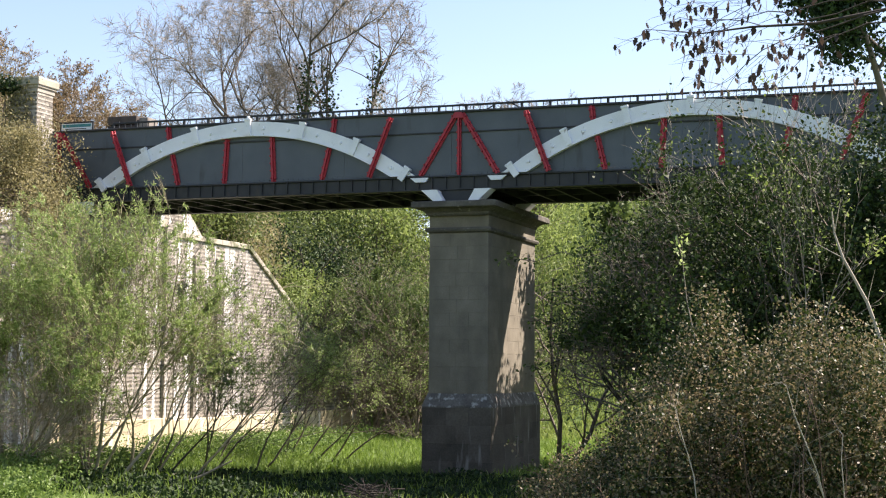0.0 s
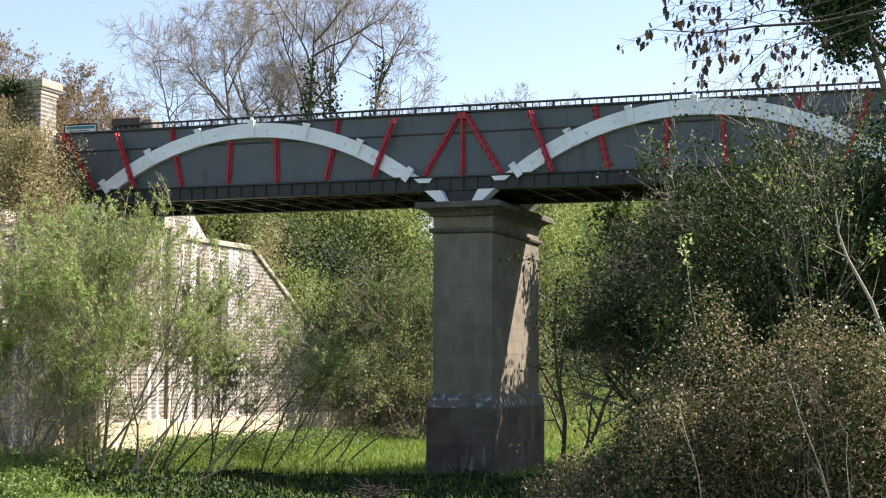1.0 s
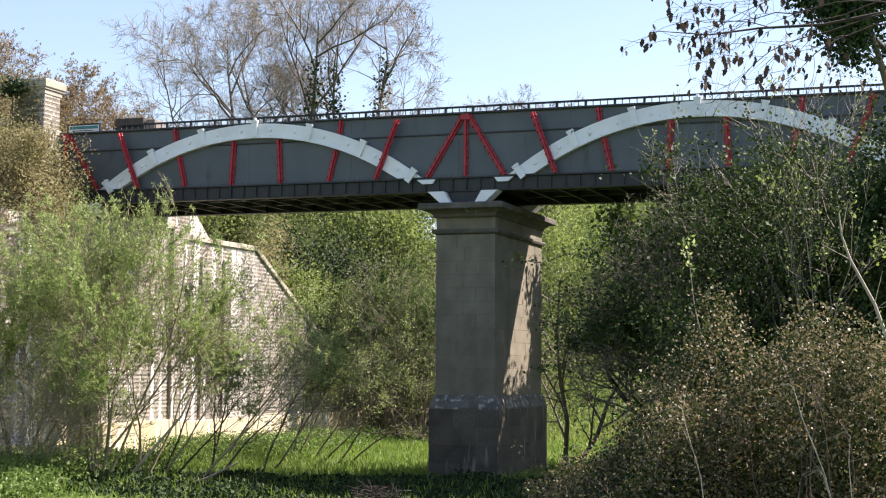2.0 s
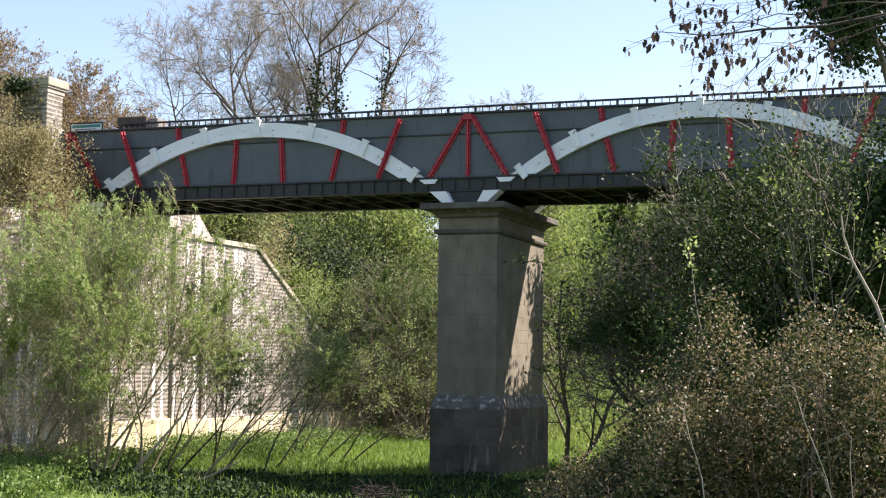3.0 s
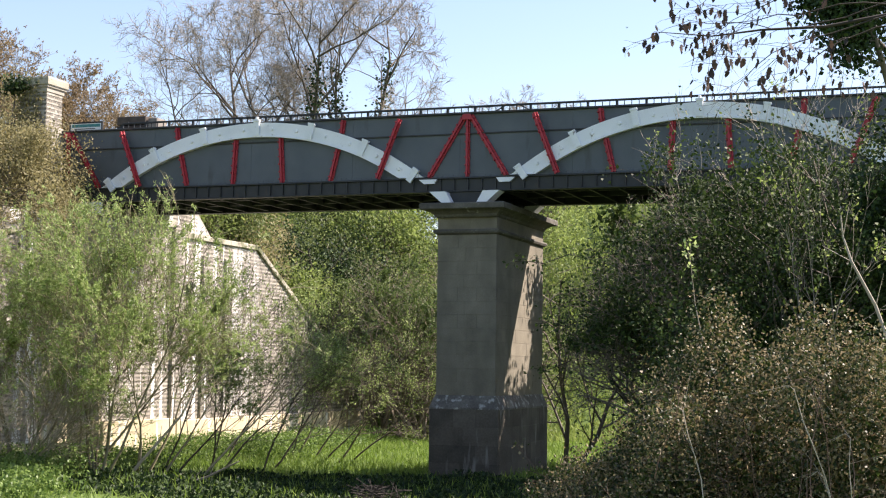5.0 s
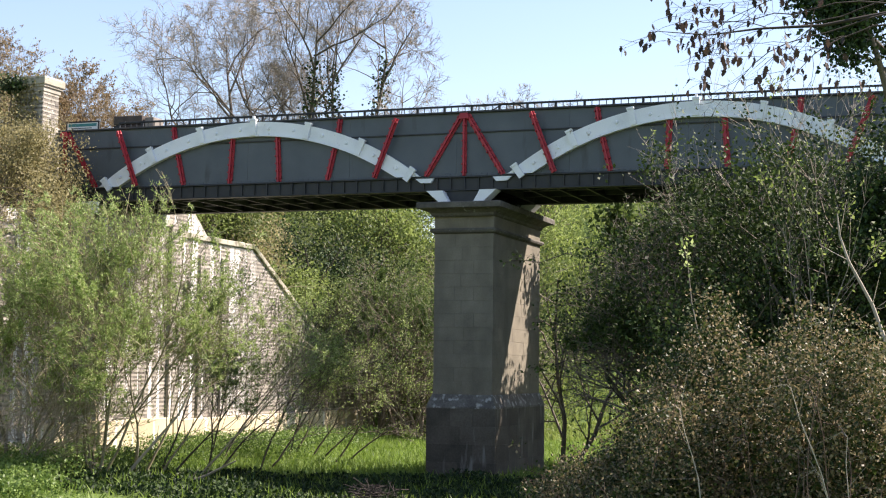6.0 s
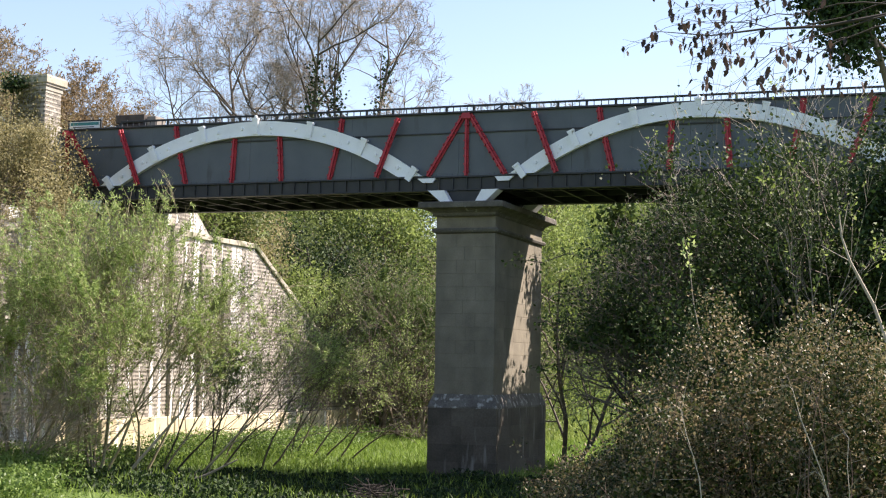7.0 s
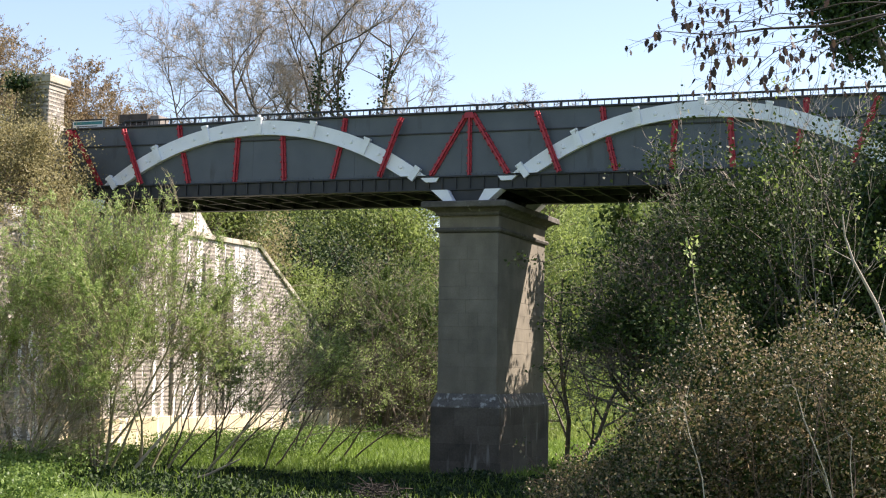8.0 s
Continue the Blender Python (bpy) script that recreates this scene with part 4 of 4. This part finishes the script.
for i, (x, y, h, n, lean) in enumerate(((9.3, -10.2, 7.6, 9500, (-.20, 0)), (9.0, -9.0, 7.8, 7000, (-.12, 0)), (9.9, -9.0, 8.8, 12000, (-.12, 0)), (10.7, -11.0, 8.4, 14000, (0, 0)), (10.9, -9.4, 9.0, 14000, (0, 0)), (12.6, -10, 8.8, 13000, (0, 0)), (10.9, -12.5, 6.4, 11000, (0, 0)), (12.2, -13, 7.2, 12000, (0, 0)),
                                        (13.3, -11.5, 10.2, 14000, (0, 0)), (13.7, -13.0, 10.6, 14000, (0, 0)), (12.2, -9.0, 10.0, 13000, (0, 0)), (13.2, -8.6, 12.4, 14000, (0, 0)), (12.8, -9.6, 11.6, 13000, (0, 0)), (13.6, -11.0, 11.6, 13000, (0, 0)), (12.8, -13.2, 9.0, 12000, (0, 0)), (11.6, -10.4, 9.2, 14000, (0, 0)))):
    leafy("hawthorn", 250 + i, x, y, ground_z(x, y), h, .09, int(n * 1.08), .088, M_HAW, M_BARK, "dense dark green hawthorn bush in young leaf", "shrub", dict(CLEAR, rmin=.007) if i < 3 else CROWN, jitter=.11 if i < 3 else .17, aspect=.62, group="hawthorns", least=0.0 if i < 3 else 0.0125, stems=6, splay=.5, inner=3500 if i > 2 else 0, lean=lean, flat=.8, keep=hedge_top, floor=3.9 if i < 3 else 0)

DRY = dict(bends=[6, 4, 3], kids=[7, 5], wobble=.10, lift=[.02, .03, .03], taper=.25, spread=30, ratio=.34, thin=.5, rmin=.005, start=.66, leaf_from=1)
for i, (x, y, h, n, mat) in enumerate(((11.2, -14.6, 9.0, 150, M_DEADSTEM), (11.5, -18.2, 8.8, 120, M_DEADSTEM), (12.3, -18.0, 9.2, 150, M_DEADSTEM), (9.4, -13.4, 7.0, 500, M_TWIG), (12.8, -16.6, 12.4, 140, M_DEADSTEM), (13.2, -17.2, 12.0, 160, M_TWIG), (12.3, -16.2, 11.4, 120, M_DEADSTEM))):
    leafy("dry_shrub", 290 + i, x, y, ground_z(x, y), h, .02, n, .08, M_HEDGE, mat, "pale half-dead shrub of bare upright stems", "shrub", DRY, stems=1, jitter=.05, group="dry shrubs", splay=.22)

FAN = dict(bends=[6, 5, 4], kids=[9, 7], wobble=.13, lift=[.02, .05, .04], taper=.2, spread=34, ratio=.40, thin=.6, rmin=.006, start=.52, leaf_from=1)
for i, (x, y, h, lean) in enumerate(((10.2, -8.6, 14.6, (-.02, 0)), (10.7, -8.2, 14.8, (.02, 0)), (11.2, -8.6, 15.0, (-.03, 0)), (11.7, -8.2, 14.6, (.02, 0)))):
    leafy("dry_shrub", 400 + i, x, y, ground_z(x, y), h, .022, 90, .08, M_HEDGE, M_BLEACHED, "pale half-dead shrub of bare upright stems", "shrub", FAN, stems=2, jitter=.05, group="dry shrubs", splay=.10, lean=lean)

# bramble bank in the foreground
BRAM = dict(bends=[9, 4, 2], kids=[10, 5], wobble=.10, lift=[-.085, -.03, 0], taper=.4, spread=50, ratio=.28, thin=.6, rmin=.004, start=.15, leaf_from=0)
def bramble(seed, x, y, h, w, n):
    """A hump of arching canes: leaves in bunches over its skin, others on the canes that stand out of it, dim ones within."""
    rng = np.random.default_rng(seed)
    z = ground_z(x, y)
    segs, tips = [], []
    for k in range(9):
        a = 2 * math.pi * (k + rng.random()) / 9
        grow(rng, (x + .3 * math.cos(a), y + .3 * math.sin(a), z), (.5 * math.cos(a), .5 * math.sin(a), 1), h * rng.uniform(.65, .98), .011, 0, BRAM, segs, tips)
    t = plant("bramble", (x, y, z), segs, 3, M_CANE, "arching bramble tangle with bronze and green leaves", "bramble", "brambles")
    k = n // 14
    d = rng.normal(size=(k, 3))
    d[:, 2] = np.abs(d[:, 2]) * .9 + .05
    d = unit(d)
    a, b = rng.normal(size=(3, 3)) * 3.2, rng.random(3) * 6
    swell = 1 + .10 * np.sin(d @ a + b).sum(1)[:, None] + rng.normal(size=(k, 1)) * .05
    bunch = np.array((x, y, z)) + d * (w, w, h) * swell
    P = np.repeat(bunch, 14, axis=0) + rng.normal(size=(k * 14, 3)) * (.13, .13, .09)
    out = np.repeat(d, 14, axis=0)
    Q, D = leaf_points(rng, tips, n // 8, .05)
    I = np.array((x, y, z)) + (bunch[rng.integers(0, k, n // 6)] - (x, y, z)) * rng.uniform(.45, .85, (n // 6, 1))
    geos = [leaves(rng, P, .052, .7, out * .4, flat=.9), leaves(rng, Q, .05, .7, D * .5, flat=.9), leaves(rng, I, .11, .8)]
    V = np.concatenate([g[0] for g in geos])
    part("foliage", (V, np.arange(len(V)).reshape(-1, 4)), M_BRAMBLE, t)


for i, (x, y, h, w, n) in enumerate(((10.9, -20.4, 3.55, 1.0, 21000), (12.0, -20.2, 3.6, 1.1, 22000), (13.3, -20.5, 4.1, 1.1, 24000), (10.1, -20.6, 3.1, .9, 17000), (9.5, -20.2, 2.7, .8, 13000), (8.9, -19.6, 2.0, .8, 10000), (8.3, -19.0, 1.5, .7, 8000),
                                     (11.4, -21.6, 3.3, .9, 17000), (12.5, -22.0, 3.5, .9, 18000), (13.4, -22.4, 3.7, .9, 18000), (10.6, -22.2, 2.5, .8, 12000), (9.9, -21.8, 1.9, .8, 9000))):
    bramble(270 + i, x, y, h, w, n)

# ivy-clad tree at the edge
rng = np.random.default_rng(9)
segs, tips = [], []
grow(rng, (14.3, -17.0, 0), (0, 0, 1), 12.5, .22, 0, dict(CROWN, ratio=.26, start=.35), segs, tips)
t = plant("ivy_tree", (14.3, -17.0, 0), segs, 6, M_BARK, "tree trunk smothered in dark glossy ivy", "tree", "", "trunk")
P, D = leaf_points(rng, tips, 38000, .2)
part("ivy", leaves(rng, P, .085, .8), M_IVY, t, "dark ivy crown")

# withered leaves on a bare branch overhead
DEADO = dict(bends=[10, 6, 4], kids=[9, 4], wobble=.17, lift=[-.01, -.02, -.04], taper=.25, spread=40, ratio=.42, thin=.45, rmin=.0035, start=.35, leaf_from=1)
t = thing("withered_branch", (13.4, -25, 7.2), "bare branch hung with withered brown leaves", "branch")
rng = np.random.default_rng(15)
segs, tips = [], []
for z0, d, L in ((7.75, (-1, 0, -.02), 2.9), (7.9, (-1, .1, .02), 2.8), (7.7, (-1, -.1, -.08), 2.5), (8.1, (-1, 0, .0), 2.7), (8.0, (-1, 0, -.05), 2.5), (7.5, (-1, .1, -.1), 2.2)):
    grow(rng, (14.0, -25, z0), d, L, .012, 0, DEADO, segs, tips)
for a, e, r0, r1 in (((14.2, -25, 7.72), (12.98, -25, 7.55), .024, .02), ((12.98, -25, 7.55), (12.22, -25, 7.56), .02, .014), ((12.22, -25, 7.56), (11.62, -25, 7.52), .014, .009), ((11.62, -25, 7.52), (10.9, -25, 7.62), .009, .004)):
    segs.append((*a, *e, r0, r1))
    tips.extend([(*e, -1, 0, 0)] * 3)
part("twig_spray", tubes(segs, 4), M_DARKTWIG, t)
P, D = leaf_points(rng, tips, 360, .02, .15)
P = P[P[:, 2] > 6.75]
OUT = ((0, 0), (.30, .10), (.26, .28), (.44, .42), (.30, .58), (.26, .80), (0, 1.0), (-.24, .76), (-.34, .60), (-.40, .36), (-.24, .26), (-.32, .10))
W, F = [], []
for p in P:
    d = unit(np.array((rng.normal() * .28, rng.normal() * .28, -1.0)))
    s = unit(np.cross(d, rng.normal(size=3)))
    u = np.cross(d, s)
    L = rng.uniform(.075, .14)
    curl = rng.uniform(.2, .9)
    o = len(W)
    W.append(p + d * L * .5)
    for a, e in OUT:
        a *= rng.uniform(.7, 1.2) * .68
        W.append(p + d * L * e + s * L * a + u * L * curl * (a * a * 1.6 - .12 * math.sin(e * 5)))
    F += [(o, o + 1 + k, o + 1 + (k + 1) % len(OUT)) for k in range(len(OUT))]
part("hanging_leaves", (np.array(W), np.array(F)), M_DEAD, t, "withered brown leaves", kind="stuff")

# grass, herbs and fallen wood
rng = np.random.default_rng(21)
n = 70000
G = np.stack([rng.uniform(-13.2, 6, n), rng.uniform(-13.5, 30, n)], axis=1)
Z = np.array([ground_z(a, b) for a, b in G])
P = np.column_stack([G, Z - .02])
# Bright blades are thinned before the bridge to deepen the shade there.
P = P[(P[:, 1] > -.5) | (rng.random(n) < .3)]
tagged(solid("meadow_grass", leaves(rng, P, .30, .09, np.array([0, 0, 1.6]), .8), M_BLADE, "lush spring meadow grass", "grass"), kind="stuff")
n = 80000
k = 150
c = np.stack([rng.uniform(-13, -1, k), rng.uniform(-15, 9, k)], axis=1)
c[:30] = np.stack([rng.uniform(-13, -8.5, 30), rng.uniform(5, 15, 30)], axis=1)
c[100:] = np.stack([rng.uniform(-13, -9, 50), rng.uniform(-5, 6, 50)], axis=1)
c[115:150] = np.stack([rng.uniform(-10.5, -5.5, 35), rng.uniform(-15.5, -11.5, 35)], axis=1)
c[30:100] = np.stack([rng.uniform(-13, -7.6, 70), rng.uniform(-14, -7, 70)], axis=1)
i = rng.integers(0, k, n)
G = c[i] + rng.normal(size=(n, 2)) * .5
P = np.column_stack([G, [ground_z(a, b) for a, b in G]])
P[:, 2] += rng.random(n) ** .7 * (.3 + .45 * np.abs(np.sin(i * 1.3)))
P = P[P[:, 0] > -13.0]
tagged(solid("nettle_patch", leaves(rng, P, .085, .6, np.array([0, 0, .3])), M_HERB, "patches of nettles and low herbs in the meadow", "herbs"), kind="stuff")


# Dark leaves laid over the ground to stand for shaded grass.
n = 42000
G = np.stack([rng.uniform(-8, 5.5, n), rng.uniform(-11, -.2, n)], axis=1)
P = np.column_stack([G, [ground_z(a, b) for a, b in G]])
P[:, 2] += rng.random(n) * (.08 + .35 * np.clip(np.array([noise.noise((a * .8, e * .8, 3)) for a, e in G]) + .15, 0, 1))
tagged(solid("shade_leaf_carpet", leaves(rng, P, .10, .7, np.array([0, 0, .5])), M_IVY, "dark leaves added as the shade on the grass under the span", "ground cover"), kind="stuff")


def bent_tube(pts, r, n=7):
    """One unbroken stem through the points, thinning to a third."""
    P = np.asarray(pts, dtype=float)
    d = unit(np.gradient(P, axis=0))
    u = unit(np.cross(d, (.31, .87, .22)))
    v = np.cross(d, u)
    rad = r * (1 - .7 * np.arange(len(P)) / (len(P) - 1))
    V = [P[k] + rad[k] * (math.cos(a) * u[k] + math.sin(a) * v[k]) for k in range(len(P)) for a in (2 * math.pi * q / n for q in range(n))]
    F = [(k * n + q, k * n + (q + 1) % n, (k + 1) * n + (q + 1) % n, (k + 1) * n + q) for k in range(len(P) - 1) for q in range(n)]
    return V, F + [tuple(range(n)), tuple(range(len(V) - 1, len(V) - n - 1, -1))]


def limb(name, pts, r, mat, label, category, group=""):
    t = thing(name, pts[0], label, category, group)
    part("stem", bent_tube(pts, r), mat, t)
    rg = np.random.default_rng(int(abs(pts[0][0]) * 100))
    tw = []
    for a, e in zip(pts[1:], pts[2:]):
        a, e = np.array(a), np.array(e)
        d = unit(e - a) + rg.normal(size=3) * .5 + (0, 0, .25)
        tw.append((*a, *(a + unit(d) * .6), r * .25, r * .08))
    if tw:
        part("side_twig", tubes(tw, 4), mat, t, kind="stuff")
    return t


limb("leaning_trunk", [(-6.9, -8.2, .1), (-6.3, -8.1, .85), (-5.8, -8, 1.43), (-5.16, -8, 2.11), (-4.8, -8, 2.8), (-4.1, -7.9, 3.6)], .052, M_BLEACHED, "pale leaning dead trunk among the herbs", "dead branch")
limb("fallen_branch", [(-6.2, -8, .3), (-5.6, -8.1, .22), (-4.85, -8, .34), (-4.3, -8, .55), (-3.87, -8, .76), (-3.5, -7.9, .95)], .06, M_DEADSTEM, "pale fallen branch lying in the grass", "dead branch")
limb("fallen_branch", [(-7.9, -7, .5), (-6.8, -7.1, .42), (-5.8, -7.2, .38), (-4.9, -7.4, .3)], .05, M_TWIG, "grey fallen branch lying in the grass", "dead branch")
heap = thing("brushwood_heap", (.5, -8.2, .1), "heap of dry sticks and dead stems in the shade", "brushwood")
tw = []
for k in range(70):
    p = np.array((.5, -8.2, .12)) + rng.normal(size=3) * (.36, .3, .09) + (0, 0, .18)
    d = unit(rng.normal(size=3) * (1, .6, .35)) * rng.uniform(.3, .75)
    tw.append((*(p - d / 2), *(p + d / 2), .014, .007))
part("stick_tangle", tubes(tw, 4), M_DARKTWIG, heap, kind="stuff")
for x, y in ((-11.6, 24.2), (-10.9, 24.6), (-11.2, 25.4)):
    p = thing("fence_post", (x, y, ground_z(x, y)), "grey weathered wooden fence post in long grass", "fence post", "fence posts")
    z = ground_z(x, y)
    part("stake", cbox(x - .07, x + .07, y - .07, y + .07, z - .2, z + 1.35, .015), M_PLANK, p)
# bright leafy shoot before the thicket
shoot = limb("shoot", [(10.5, -19.2, 3.9), (10.38, -19.23, 4.5), (10.33, -19.3, 5.1), (10.25, -19.36, 5.56)], .011, M_DEADSTEM, "thin pale shoot with fresh green leaves", "shoot")
P = np.array((10.29, -19.33, 5.3)) + rng.normal(size=(46, 3)) * (.06, .05, .20)
part("foliage", leaves(rng, P, .075, .5, np.array([0, 0, .5])), M_WILLOW, shoot, "fresh green leaves")
limb("bleached_bough", [(13.4, -18.2, 3.6), (13.1, -18.3, 4.5), (12.75, -18.5, 5.2), (12.62, -18.5, 5.6), (12.59, -18.55, 5.95)], .035, M_BLEACHED, "pale dead stem leaning out of the brambles", "dead branch")
for k, (x0, z0, x1, z1) in enumerate(((12.9, 1.8, 12.45, 3.2), (12.6, 1.6, 12.7, 3.3), (13.2, 1.7, 13.0, 2.7), (11.2, 1.8, 11.0, 2.9), (12.1, 1.6, 11.8, 2.5), (10.6, 2.4, 10.9, 3.2), (13.0, 1.4, 13.15, 2.6), (12.75, 1.3, 12.5, 2.3), (12.3, 1.4, 12.45, 2.4), (13.1, 1.2, 12.8, 2.1), (11.7, 1.4, 11.5, 2.0), (12.95, 2.0, 12.6, 3.3))):
    bow = [(x0 + (x1 - x0) * f + .06 * math.sin(5 * f + k * 2.1), -23.3 - .1 * math.sin(3 * f + k), z0 - .4 + (z1 - z0 + .4) * f) for f in (0, .2, .4, .6, .8, 1)]
    limb("dead_cane", bow + [(x1 - .14, -23.2, z1 + .06), (x1 - .30, -23.2, z1 - .05)], .009, M_BLEACHED if k % 3 == 0 else M_CANE, "pale dead bramble cane" if k % 3 == 0 else "purple brown bramble cane", "bramble cane", "dead canes")

# leafy sprays that reach before the pier
rng = np.random.default_rng(31)
for pts in (((7.6, -10.6, 5.6), (6.19, -11.25, 5.96), (5.66, -11.42, 5.75), (5.25, -11.57, 5.8), (4.95, -11.7, 5.77)),
            ((7.6, -10.6, 4.2), (6.17, -11.13, 4.35), (5.76, -11.28, 4.47), (5.45, -11.4, 4.41)),
            ((7.6, -10.6, 3.3), (6.16, -11.07, 3.61), (5.68, -11.22, 3.41), (5.42, -11.3, 3.45))):
    t = thing("hawthorn_spray", pts[0], "thin hawthorn twig with small dark leaves", "twig", "hawthorn sprays")
    part("twig", tubes([(*a, *e, .012, .006) for a, e in zip(pts, pts[1:])], 4), M_DARKTWIG, t)
    P = np.concatenate([np.array(a) + (np.array(e) - np.array(a)) * rng.random((22, 1)) + rng.normal(size=(22, 3)) * .09 for a, e in zip(pts, pts[1:])])
    part("foliage", leaves(rng, P, .085, .65), M_HAW, t)

# a small bird crossing the sky
bird = thing("bird", (0, 0, 0), "small dark bird flying across the sky", "bird")
body = [(0, -.42, 0), (.07, -.1, .02), (-.07, -.1, .02), (0, -.1, .09), (0, -.1, -.07), (.05, .22, 0), (-.05, .22, 0), (0, .22, .05), (0, .22, -.05), (0, .36, 0)]
part("body", ([(p * .27, q * .27, r * .27) for p, q, r in body], [(0, 1, 3), (0, 3, 2), (0, 2, 4), (0, 4, 1), (1, 5, 7, 3), (3, 7, 6, 2), (2, 6, 8, 4), (4, 8, 5, 1), (5, 9, 7), (7, 9, 6), (6, 9, 8), (8, 9, 5)]), M_IVY, bird)
wings = []
for s in (-1, 1):
    V = [(0, .16, .02), (0, -.12, .02), (s * .3, -.02, .02), (s * .3, .18, .02), (s * .62, -.06, .02), (0, .02, .05), (s * .3, .08, .04)]
    V = [(p * .26, q * .26, r * .26) for p, q, r in V]
    wings.append(part("wing", (V, [(0, 3, 6, 5), (5, 6, 2, 1), (3, 4, 6), (6, 4, 2), (0, 1, 2, 4, 3)]), M_IVY, bird))


def motions():
    a, e = Vector((-15.48, 45.56, 23.65)), Vector((-9.58, 47.59, 24.55))
    way = (e - a) / .5
    turn = Vector((way.x, way.y, 0)).to_track_quat("Y", "Z").to_matrix().to_4x4()

    def spot(t):
        return Matrix.Translation(a + way * (t - 4.2)) @ turn
    walk(bird, [(t, spot(t)) for t in (0, 2, 4, 6, 8)])
    for s, w in zip((-1, 1), wings):
        walk(w, [(k / 10, pose(0, 0, 0, 0, -s * (5 + 32 * math.sin(k * 2.1)), 0)) for k in range(81)])


motions()
